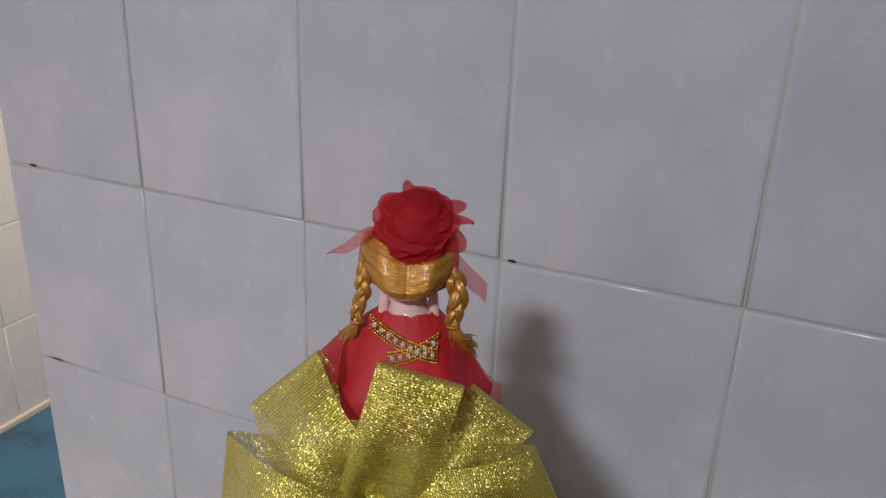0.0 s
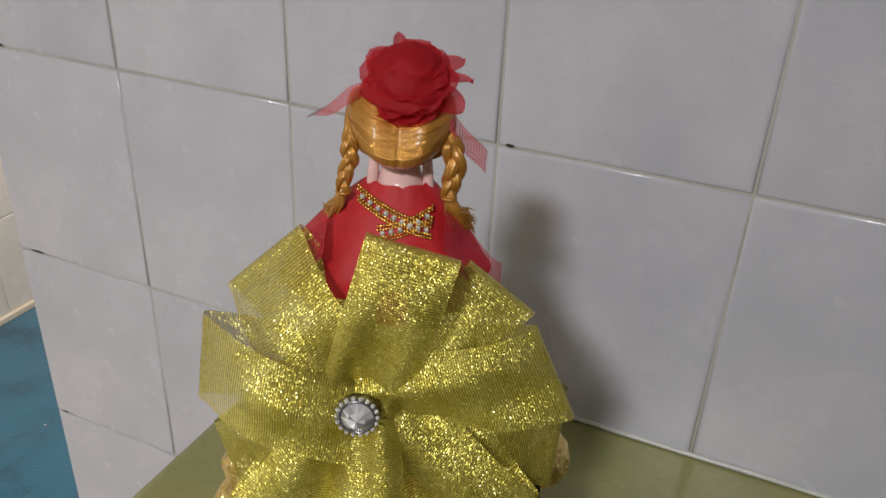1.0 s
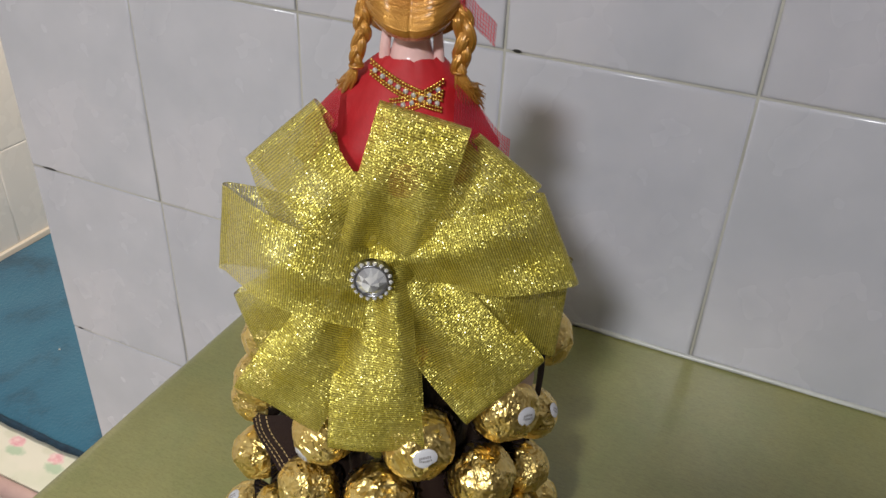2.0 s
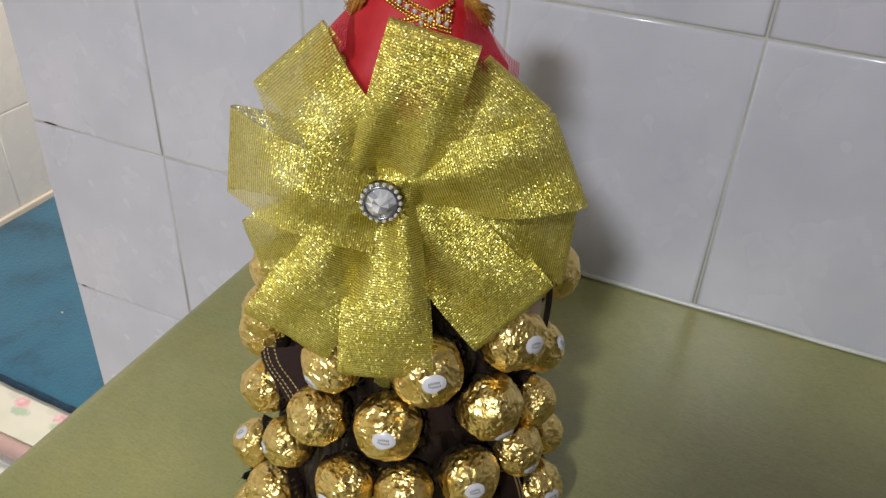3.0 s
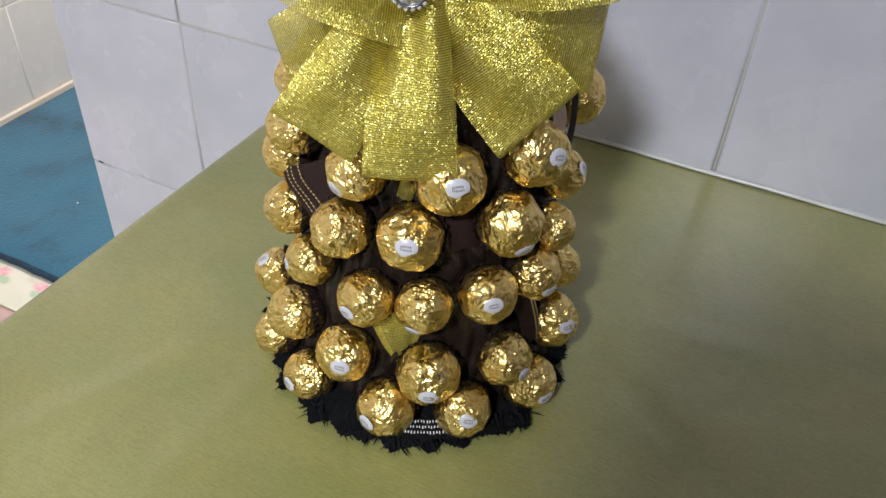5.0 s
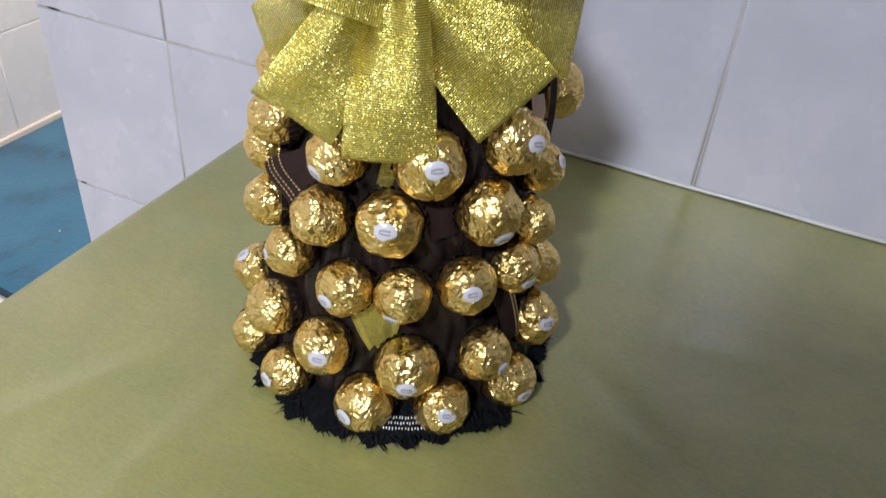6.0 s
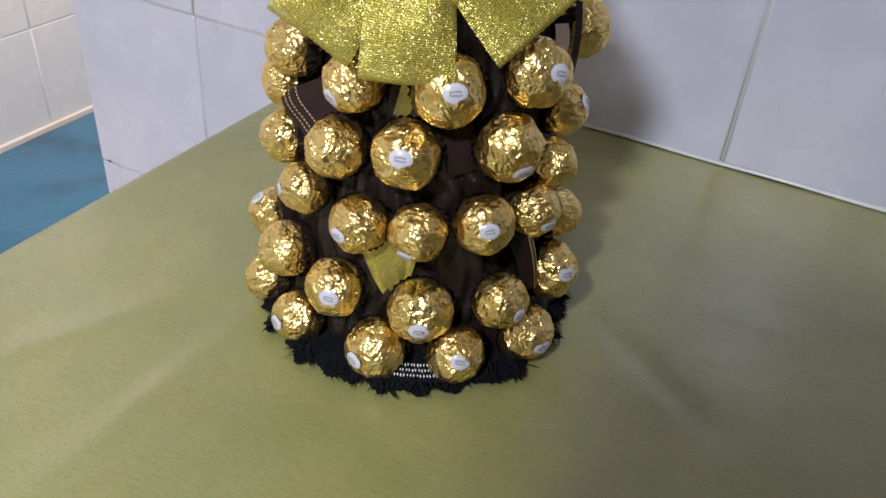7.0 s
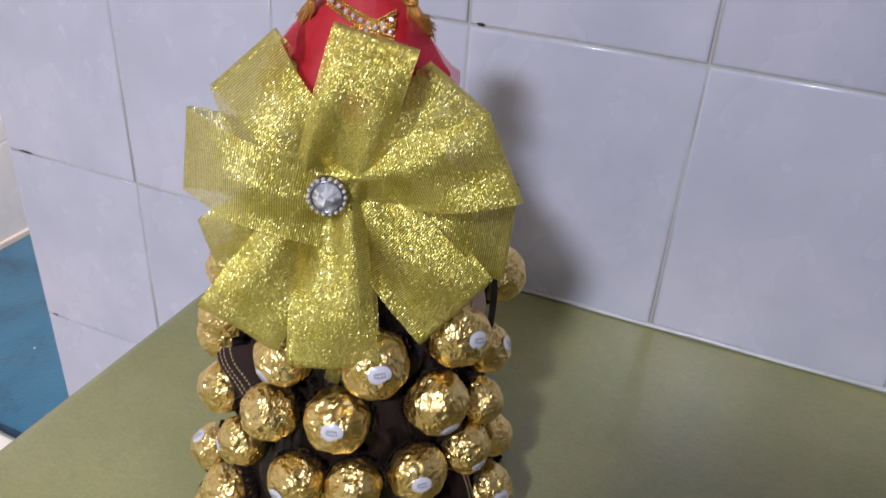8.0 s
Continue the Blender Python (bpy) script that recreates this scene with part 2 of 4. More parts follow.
RIBBON = ribbon_material("sheer gold glitter ribbon", 2 * math.pi / 0.0011, 0.48, 0.90, (0.84, 0.72, 0.11), (0.99, 0.89, 0.24))


def chiffon_material():
    m, t, b = material("red chiffon", (0.55, 0.02, 0.035), 0.65)
    v = coords(t)
    t.links.new(ramp(t, noise_tex(t, v, 120, 4), (0.3, (0.52, 0.020, 0.034)), (0.7, (0.66, 0.032, 0.050))), b.inputs["Base Color"])
    tr = t.nodes.new("ShaderNodeBsdfTranslucent")
    tr.inputs[0].default_value = (0.80, 0.075, 0.10, 1)
    clear = t.nodes.new("ShaderNodeBsdfTransparent")
    clear.inputs[0].default_value = (1.0, 0.45, 0.48, 1)
    m1 = node(t, "ShaderNodeMixShader", Fac=0.55)
    m2 = node(t, "ShaderNodeMixShader", Fac=0.30)
    out = t.nodes["Material Output"]
    t.links.new(b.outputs[0], m1.inputs[1])
    t.links.new(tr.outputs[0], m1.inputs[2])
    t.links.new(m1.outputs[0], m2.inputs[1])
    t.links.new(clear.outputs[0], m2.inputs[2])
    t.links.new(m2.outputs[0], out.inputs[0])
    bump(t, b, noise_tex(t, v, 1500, 2), 0.4, 0.0003)
    return m


CHIFFON = chiffon_material()
SATIN = mottled("red fabric", (0.44, 0.009, 0.014), (0.56, 0.014, 0.022), 90, 0.6, 0, 1800, 0.0003)


def net_material():
    m, t, b = material("red net", (0.55, 0.02, 0.045), 0.6)
    uv = coords(t, "UV")
    vor = t.nodes.new("ShaderNodeTexVoronoi")
    vor.feature = "DISTANCE_TO_EDGE"
    vor.inputs["Scale"].default_value = 620.0
    vor.inputs["Randomness"].default_value = 0.15
    t.links.new(uv, vor.inputs["Vector"])
    line = maths(t, "LESS_THAN", vor.outputs["Distance"], 0.10)
    a = maths(t, "MULTIPLY_ADD", line, 0.6)
    a.node.inputs[2].default_value = 0.36
    t.links.new(a, b.inputs["Alpha"])
    return m


NET = net_material()


def hair_material():
    m, t, b = material("copper blond doll hair", (0.50, 0.24, 0.05), 0.26)
    uv = coords(t, "UV", (35, 5200, 1))
    strand = noise_tex(t, uv, 1, 3, 0.7)
    t.links.new(ramp(t, strand, (0.3, (0.31, 0.12, 0.012)), (0.55, (0.61, 0.29, 0.047)), (0.75, (0.92, 0.59, 0.20))), b.inputs["Base Color"])
    b.inputs["Metallic"].default_value = 0.5
    b.inputs["Coat Weight"].default_value = 0.45
    b.inputs["Coat Roughness"].default_value = 0.25
    b.inputs["Anisotropic"].default_value = 0.3
    tangent = t.nodes.new("ShaderNodeTangent")
    tangent.direction_type = "UV_MAP"
    t.links.new(tangent.outputs[0], b.inputs["Tangent"])
    bump(t, b, maths(t, "ADD", strand, maths(t, "MULTIPLY", noise_tex(t, coords(t, "UV", (25, 900, 1)), 1, 2), 1.0)), 0.40, 0.0005)
    return m


HAIR = hair_material()
SKIN = mottled("pale pink doll vinyl", (0.84, 0.53, 0.50), (0.87, 0.58, 0.55), 30, 0.22)
GOLD = mottled("gold bead metal", (0.72, 0.42, 0.09), (0.85, 0.55, 0.16), 500, 0.25, 1.0)
SILVER = mottled("dark silver setting", (0.22, 0.22, 0.24), (0.36, 0.36, 0.38), 500, 0.3, 1.0)


def crystal_material():
    m, t, b = material("foil-backed crystal", (0.82, 0.84, 0.90), 0.05, 0.4)
    geo = t.nodes.new("ShaderNodeNewGeometry")
    tone = ramp(t, geo.outputs["Random Per Island"], (0, (0.34, 0.34, 0.36)), (0.5, (0.58, 0.59, 0.64)), (1, (1.0, 1.0, 1.0)))
    t.links.new(tone, b.inputs["Base Color"])
    b.inputs["Coat Weight"].default_value = 1.0
    b.inputs["Coat Roughness"].default_value = 0.02
    return m


CRYSTAL = crystal_material()


# ---- building helpers ----
def mesh_of(name, bm, *mats):
    me = bpy.data.meshes.new(name)
    bm.to_mesh(me)
    bm.free()
    for m in mats:
        me.materials.append(m)
    return me


def part(name, bm, mats, parent=None, label="", place=None):
    mats = mats if isinstance(mats, (tuple, list)) else (mats,)
    me = bm if isinstance(bm, bpy.types.Mesh) else mesh_of(name, bm, *mats)
    ob = new(name, me)
    if parent:
        ob.parent = parent
    if place:
        ob.matrix_basis = place
    return tagged(ob, label)


def surf(bm, f, nu, nv, mat=0, closed=False, size=(1, 1), smooth=True):
    """A sheet of nu x nv quads through f(u, v), u and v from 0 to 1, with UVs of the given size (v centred)."""
    uv = bm.loops.layers.uv.verify()
    vs = [[bm.verts.new(f(i / nu, j / nv)) for j in range(nv + 1)] for i in range(nu if closed else nu + 1)]
    for i in range(nu):
        for j in range(nv):
            k = (i + 1) % len(vs)
            face = bm.faces.new((vs[i][j], vs[k][j], vs[k][j + 1], vs[i][j + 1]))
            face.smooth, face.material_index = smooth, mat
            for lp, (a, b) in zip(face.loops, ((i, j), (i + 1, j), (i + 1, j + 1), (i, j + 1))):
                lp[uv].uv = (a / nu * size[0], (b / nv - 0.5) * size[1])
    return vs


def box(bm, lo, hi, mat=0, bevel=0.0):
    c = [(a + b) / 2 for a, b in zip(lo, hi)]
    s = [b - a for a, b in zip(lo, hi)]
    made = bmesh.ops.create_cube(bm, size=1, matrix=Matrix.LocRotScale(c, None, s))
    faces = {f for v in made["verts"] for f in v.link_faces}
    for f in faces:
        f.material_index = mat
    if bevel:
        bmesh.ops.bevel(bm, geom=list({e for f in faces for e in f.edges}), offset=bevel, segments=3, affect="EDGES", profile=0.5)
    return faces


def slab(name, lo, hi, m, label, bevel=0.0, category="wall"):
    bm = bmesh.new()
    box(bm, lo, hi, 0, bevel)
    return tagged(part(name, bm, m), label, category, kind="structure")


# ---- the room ----
FLOOR_Z, TOP_Z = -0.75, 1.75
WALL_END, FAR_X = -0.803, -1.675
wall_back = slab("wall_north", (WALL_END, 0.0010, FLOOR_Z), (1.5, 0.13, TOP_Z), GROUT, "wall clad in glossy pale grey ceramic tiles with stained grout")
wall_far = slab("wall_west", (FAR_X - 0.1, -3.2, FLOOR_Z), (FAR_X, 1.6, TOP_Z), PALE_GROUT, "wall clad in cream ceramic tiles beyond the doorway")
slab("wall_east", (1.5, -3.2, FLOOR_Z), (1.6, 1.6, TOP_Z), PLASTER, "plain unseen wall closing the room, dark to cut bounced light")
slab("wall_south", (FAR_X - 0.1, -3.3, FLOOR_Z), (1.6, -3.2, TOP_Z), PLASTER, "plain unseen wall closing the room, dark to cut bounced light")
# unseen wall added so that its shadow darkens the table's right side
slab("wall_return", (-0.008, -1.06, FLOOR_Z), (1.5, -0.96, 0.714), PLASTER, "plain shoulder-high wall, unseen, added to shade the table's right side", 0.006)
slab("wall_passage", (FAR_X - 0.1, 1.6, FLOOR_Z), (1.6, 1.7, TOP_Z), PLASTER, "plain unseen wall closing the passage, dark to cut bounced light")
slab("ceiling", (FAR_X - 0.1, -3.3, TOP_Z), (1.6, 1.7, TOP_Z + 0.1), CEILING, "plain white painted ceiling", category="ceiling")
slab("floor", (FAR_X - 0.1, -3.3, FLOOR_Z - 0.1), (1.6, 1.7, FLOOR_Z), FLOOR, "pale glossy floor", category="floor")

# raised threshold of the doorway: floral top, rounded pink front edge
step = slab("threshold", (FAR_X + 0.002, 0.006, FLOOR_Z), (WALL_END - 0.002, 1.598, -0.712), FLORAL, "raised doorway threshold covered with rose patterned sheet", category="threshold")
bm = bmesh.new()
surf(bm, lambda u, v: (FAR_X + 0.003 + u * (WALL_END - FAR_X - 0.006), -0.008 + 0.017 * math.cos(radians(-100 + 280 * v)), -0.727 + 0.017 * math.sin(radians(-100 + 280 * v))), 4, 14)
part("edge_strip", bm, PINK, step, "rounded dusky pink edge strip")
bm = bmesh.new()
box(bm, (FAR_X + 0.003, -0.03, -0.7495), (WALL_END + 0.3, 0.002, -0.742), 0, 0.002)
part("riser", bm, FLOOR, step, "white riser")
# blue mat with a wavy front hem
def mat_point(u, v):
    x = FAR_X + 0.012 + u * (WALL_END - FAR_X + 0.06)
    y = 0.104 + v * 1.3
    front = (1 - v) ** 40
    y += front * (0.0012 * math.sin(u * 17) + 0.0010 * math.sin(u * 61 + 1))
    z = -0.696 + 0.0025 * noise.noise((x * 9, y * 9, 0)) - 0.014 * front
    return (x, y, z)


bm = bmesh.new()
surf(bm, mat_point, 60, 120)
blue_mat = tagged(part("floor_mat", bm, CARPET), "teal blue plush mat on the doorway floor", "mat")
# dark roll along the front edge, its shade put into the colour
bm = bmesh.new()


def hem_point(u, v):
    x, a = FAR_X + 0.012 + u * (WALL_END - FAR_X + 0.06), 2 * math.pi * v
    r = 0.0065 + 0.0015 * noise.noise((x * 30, 0, 5))
    return (x, 0.101 + 0.0012 * math.sin(u * 17) + 0.0018 * noise.noise((x * 24, 0, 0)) + r * math.cos(a), -0.7045 + r * math.sin(a))


surf(bm, hem_point, 160, 10)
part("hem", bm, MAT_SHADE, blue_mat, "rolled front edge of the mat, coloured dark for its shade")
bm = bmesh.new()
bmesh.ops.create_icosphere(bm, subdivisions=1, radius=0.0025, matrix=Matrix.Translation((-1.27, 0.30, -0.6935)))
tagged(part("lint", bm, LACE), "white speck of lint on the blue mat", "lint")
bm = bmesh.new()
box(bm, (FAR_X - 0.004, 0.02, -0.70), (FAR_X + 0.010, 1.6, -0.682), 0, 0.003)
tagged(part("baseboard", bm, PEACH), "narrow peach mortar strip at the wall's foot", "baseboard", kind="structure")

# sealant bead where the table meets the wall
bm = bmesh.new()
surf(bm, lambda u, v: (-0.39 + 1.3 * u, -0.0012 - 0.0029 * math.cos(radians(90 * v)), 0.0004 + 0.0028 * math.sin(radians(90 * v)) + 0.0004 * math.sin(u * 60)), 60, 5)
tagged(part("trim", bm, BEAD), "thin white sealant bead along the table's back edge", "sealant", kind="structure")

# ---- the table and its cloth ----
EDGE_X, TABLE_Y, TABLE_X = -0.397, -0.72, 0.92
table = tagged(new("table"), "wooden table pushed against the tiled wall", "table")
bm = bmesh.new()
box(bm, (EDGE_X + 0.006, TABLE_Y + 0.006, -0.034), (TABLE_X - 0.006, -0.008, -0.006), 0, 0.006)
part("tabletop", bm, WOOD, table)
for lx in (EDGE_X + 0.06, TABLE_X - 0.06):
    for ly in (TABLE_Y + 0.06, -0.06):
        bm = bmesh.new()
        box(bm, (lx - 0.025, ly - 0.025, FLOOR_Z), (lx + 0.025, ly + 0.025, -0.034), 0, 0.004)
        part("leg", bm, WOOD, table)

CX, CY = -0.1467, -0.2881


def cloth_height(x, y):
    z = 0.0006 * noise.noise((x * 5, y * 5, 3)) + 0.0003 * noise.noise((x * 14, y * 14, 8))
    for ax, ay, bx, by, h in ((-0.210, -0.34, -0.225, -0.66, 0.0015), (-0.25, -0.36, -0.36, -0.60, 0.0010), (-0.03, -0.262, 0.10, -0.352, -0.0009), (-0.02, -0.22, 0.20, -0.20, 0.0003), (-0.31, -0.05, -0.30, -0.50, -0.0008)):
        dx, dy = bx - ax, by - ay
        k = max(0, min(1, ((x - ax) * dx + (y - ay) * dy) / (dx * dx + dy * dy)))
        d = math.hypot(x - ax - k * dx, y - ay - k * dy)
        z += h * math.exp(-(d / 0.011) ** 2) * math.sin(math.pi * min(1, k * 1.1 + 0.1)) ** 0.5 if k < 1 else 0
    return z - 0.0012


def cloth_point(u, v):
    rad, drop = 0.007, 0.20
    def fold(d):
        """Distance past the edge's start, to outward shift and fall."""
        if d <= 0:
            return d, 0.0
        if d < rad * math.pi / 2:
            return rad * math.sin(d / rad), rad * (math.cos(d / rad) - 1)
        return rad, -rad - (d - rad * math.pi / 2)
    span = drop + 0.05
    xs = EDGE_X + rad - span + u * (TABLE_X - EDGE_X - 2 * rad + 2 * span)
    ys = TABLE_Y + rad - span + v * (-0.003 - TABLE_Y - rad + span)
    sx, fx = fold(max(EDGE_X + rad - xs, xs - TABLE_X + rad))
    sy, fy = fold(TABLE_Y + rad - ys)
    x = EDGE_X + rad - sx if xs < (EDGE_X + TABLE_X) / 2 else TABLE_X - rad + sx
    y = TABLE_Y + rad - sy
    f = fx + fy
    return (x, y, cloth_height(x, y) + max(f, -drop) if f > -0.001 else max(f, -drop) - 0.0012)


bm = bmesh.new()
surf(bm, cloth_point, 420, 260)
tagged(part("tablecloth", bm, CLOTH), "olive green woven covering with soft creases spread over the table", "tablecloth")

# ---- the doll centrepiece ----
centre = tagged(new("doll_centrepiece"), "gold-wrapped chocolate tower with glitter bow and red doll on green table", "centrepiece")
centre.location = (CX, CY, 0.0)
R = Vector((0.9207, 0.3903, 0))
H = Vector((0.3903, -0.9207, 0))
Z = Vector((0, 0, 1))


def ring_radius(z):
    return 0.1031 - 0.1351 * z + 0.003 * max(0, 1 - z / 0.03)


# body wrapped in brown organza
bm = bmesh.new()


def body_point(u, v):
    z = 0.004 + 0.262 * v
    a = 2 * math.pi * u
    r = (ring_radius(z) - 0.013) * (1 - 0.55 * max(0, (v - 0.82) / 0.18) ** 2) + 0.003 * noise.noise((math.cos(a) * 9, math.sin(a) * 9, z * 55)) + 0.0015 * math.sin(a * 40 + 6 * noise.noise((a, z * 30, 0)))
    return (r * math.cos(a), r * math.sin(a), z)


surf(bm, body_point, 220, 90, closed=True)
part("cone_body", bm, ORGANZA, centre, "dark brown organza wrapped cone")

# foil balls
def foil_mesh(seed):
    rnd = random.Random(seed)
    bm = bmesh.new()
    bmesh.ops.create_icosphere(bm, subdivisions=5, radius=1)
    planes = []
    for _ in range(60):
        n = Vector((rnd.gauss(0, 1), rnd.gauss(0, 1), rnd.gauss(0, 1))).normalized()
        planes.append((n, rnd.uniform(0.925, 1.0)))
    N = np.array([tuple(p[0]) for p in planes])
    D = np.array([p[1] for p in planes])
    for v in bm.verts:
        d = v.co.normalized()
        dots = N @ np.array(d)
        r = np.where(dots > 0.2, D / np.maximum(dots, 0.2), 9).min()
        p = d * 2.6 + Vector((seed * 3.1, 0, 0))
        ridge = 1 - abs(noise.noise(p + 0.4 * noise.noise_vector(p * 1.7)))
        crease = 1 - abs(noise.noise(p * 1.9 + Vector((7, 1, 0))))
        v.co = d * min(r, 1.02) * (0.975 + 0.035 * ridge ** 3 + 0.018 * crease ** 4)
    return mesh_of("chocolate_ball", bm, FOIL)


FOILS = [foil_mesh(s) for s in range(1, 7)]


def cup_mesh(seed):
    """A fluted paper cup, open towards +z, about a ball of radius 1."""
    rnd = random.Random(seed)
    bm = bmesh.new()
    wob = rnd.uniform(0, 6)

    def f(u, v):
        a = 2 * math.pi * u
        flute = math.cos(a * 26)
        r = 0.48 + 0.57 * v ** 0.6 + 0.035 * flute * (0.2 + v)
        return (r * math.cos(a), r * math.sin(a), -0.92 + 0.70 * v + 0.10 * v * math.sin(2 * a + wob))
    surf(bm, f, 104, 5, closed=True)
    return mesh_of("paper_cup", bm, PAPER)


CUPS = [cup_mesh(s) for s in range(3)]


def sticker_mesh():
    """A thin oval label wrapped on the unit ball about +z, with two rows of blurred print."""
    bm = bmesh.new()

    def on(x, y, lift):
        d = math.hypot(x, y)
        return Vector((math.sin(d) * x / d if d else 0, math.sin(d) * y / d if d else 0, math.cos(d))) * lift
    for lift, edge in ((1.030, 1.0), (1.032, 0.97)):
        surf(bm, lambda u, v: on(0.325 * edge * v * math.cos(2 * math.pi * u), 0.265 * edge * v * math.sin(2 * math.pi * u), lift if v < 0.99 else lift - 0.02), 28, 4, 0, True)
    rnd = random.Random(5)
    for row, y0 in ((0, 0.05), (1, -0.055)):
        x = -0.16
        while x < 0.15:
            w = rnd.uniform(0.022, 0.04)
            y1 = y0 - 0.8 * x * x * (1 if row == 0 else -1)
            surf(bm, lambda u, v: on(x + w * u, y1 - 0.03 + 0.06 * v, 1.0355), 1, 1, 1)
            x += w + 0.016
    return mesh_of("sticker", bm, STICKER, PRINT)


LABEL = sticker_mesh()
# angle round the axis, height, radius in mm
BALLS = [(-132, .167, 15.8), (-92.6, .167, 15.5), (-57.7, .171, 18.0), (-22, .175, 17.8), (18, .184, 16.6), (4, .144, 14.8),
         (-131, .115, 15.0), (-97.5, .130, 16.4), (-71, .136, 17.7), (-33.7, .139, 17.6), (-7, .117, 14.2), (-141, .054, 15.0),
         (-111.5, .098, 14.4), (-85.7, .092, 15.7), (-65, .0935, 15.5), (-42, .097, 16.2), (-20, .097, 15.2), (5, .076, 14.0),
         (-118.8, .051, 16.8), (-132, .0155, 14.8), (-92.7, .048, 16.6), (-62.4, .0455, 17.8), (-34.5, .0464, 16.0), (-5, .0455, 17.4),
         (-107.2, .016, 15.2), (-75.8, .017, 17.2), (-49.9, .0165, 16.6), (-23, .0165, 17.0), (-143, .141, 14.6)]
# which way each ball's label points, fitted to the camera's view: right and up in it, 9 for a hidden one
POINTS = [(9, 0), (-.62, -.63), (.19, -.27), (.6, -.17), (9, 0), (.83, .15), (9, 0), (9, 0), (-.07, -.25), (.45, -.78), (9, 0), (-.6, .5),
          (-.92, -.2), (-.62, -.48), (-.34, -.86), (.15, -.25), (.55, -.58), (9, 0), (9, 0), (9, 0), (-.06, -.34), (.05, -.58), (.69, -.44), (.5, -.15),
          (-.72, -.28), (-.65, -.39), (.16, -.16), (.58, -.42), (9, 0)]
# the camera's viewing axes from which the label directions were read
TO_VIEW = Vector((0.344, -0.743, 0.574)).normalized()
VIEW_R = Vector((0.907, 0.419, 0.0)).normalized()
VIEW_U = TO_VIEW.cross(VIEW_R)
rnd = random.Random(11)
behind = []
for z, start in ((0.020, 60), (0.056, 82), (0.098, 70), (0.138, 76), (0.178, 75)):
    a = start
    while a < 188:
        behind.append((a + rnd.uniform(-3, 3), z + rnd.uniform(-0.003, 0.003), rnd.uniform(14.8, 16.5)))
        a += 27 + 40 * z
sides = [(-127, .199, 14.6)]
for i, (a, z, mm) in enumerate(BALLS + sides + behind):
    out = Vector((math.cos(radians(a)), math.sin(radians(a)), 0))
    r = ring_radius(z) * (1 - (0.07 if z < 0.18 else -0.01) * max(0, math.cos(radians(a - 14))) ** 6)
    place = Matrix.Translation(out * r + Z * max(z, mm / 1000 * 1.05)) @ Euler((rnd.uniform(0, 6), rnd.uniform(0, 6), rnd.uniform(0, 6))).to_matrix().to_4x4() @ Matrix.Scale(mm * 1.035 / 1000, 4)
    ball = part("chocolate_ball", FOILS[i % 6], (), centre, "", place)
    inv = ball.matrix_basis.to_3x3().normalized().inverted()
    up = inv @ (out + 0.10 * Z)
    part("paper_cup", CUPS[i % 3], (), ball, "", up.to_track_quat("Z", "Y").to_matrix().to_4x4())
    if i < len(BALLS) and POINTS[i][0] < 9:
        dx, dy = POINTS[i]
        d = inv @ (VIEW_R * dx + VIEW_U * dy + TO_VIEW * math.sqrt(max(0.02, 1 - dx * dx - dy * dy)))
        side = inv @ (VIEW_R + 0.25 * rnd.uniform(-1, 1) * VIEW_U)
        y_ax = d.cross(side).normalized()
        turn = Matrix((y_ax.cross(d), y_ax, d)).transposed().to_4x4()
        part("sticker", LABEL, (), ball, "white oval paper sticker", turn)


def wrap(name, m, angle, height, long, wide, tilt, lift, label, stitched=(), foot=1.0):
    """A ribbon end laid against the cone round one angle and height; tilt turns its length from upright."""
    bm = bmesh.new()
    ct, st = math.cos(radians(tilt)), math.sin(radians(tilt))

    def at(s, w, extra=0.0):
        z = height + s * ct - w * st
        a = radians(angle) + (s * st + w * ct) / ring_radius(z)
        r = ring_radius(z) - 0.012 + lift + 0.002 * math.cos(s / long * 3) + 0.0005 * math.sin(w * 400) + extra
        return (r * math.cos(a), r * math.sin(a), z)
    surf(bm, lambda u, v: at((u - 0.5) * long, (v - 0.5) * wide * (foot + (1 - foot) * u)), 16, 24, 0, size=(long, wide))
    for w0 in stitched:
        n = int(long / 0.0013)
        for k in range(n):
            surf(bm, lambda u, v: at(((k + 0.15 + 0.65 * u) / n - 0.5) * long, wide * w0 + 0.0011 * (v - 0.5), 0.0014), 1, 1, 1)
    return part(name, bm, (m, GOLD_THREAD), centre, label)


def tab(corners, rows, label):
    """A stiff ribbon end with a pinked edge, spread between corners given as angle, height and radius."""
    bm = bmesh.new()
    lt, lb, rt, rb = [Vector(c) for c in corners]

    def at(u, v, lift=0.0):
        c = lt.lerp(lb, v).lerp(rt.lerp(rb, v), u)
        r = c.z + lift + 0.0015 * math.sin(3 * u) + 0.0008 * math.sin(7 * v)
        return (r * math.cos(radians(c.x)), r * math.sin(radians(c.x)), c.y)
    surf(bm, lambda u, v: at(u - (0.02 * (1 - u) if int(round(v * 36)) % 2 else 0), v), 12, 36, 0, size=(0.03, 0.04))
    for u0 in rows:
        for k in range(15):
            surf(bm, lambda u, v: at(u0 + 0.020 * u, (k + 0.2 + 0.6 * v) / 15, 0.0008), 1, 1, 1)
    part("ribbon_band", bm, (BROWN_RIBBON, GOLD_THREAD), centre, label)


tab(((-138, .1370, .0880), (-108, .1300, .0900), (-104, .168, .070), (-92, .142, .0735)), (0.11, 0.20, 0.34), "dark brown ribbon with gold stitched lines")
wrap("ribbon_band", BROWN_RIBBON, -21, .062, .042, .016, -12, 0.007, "dark brown ribbon with gold stitched lines", (0.2, 0.36))
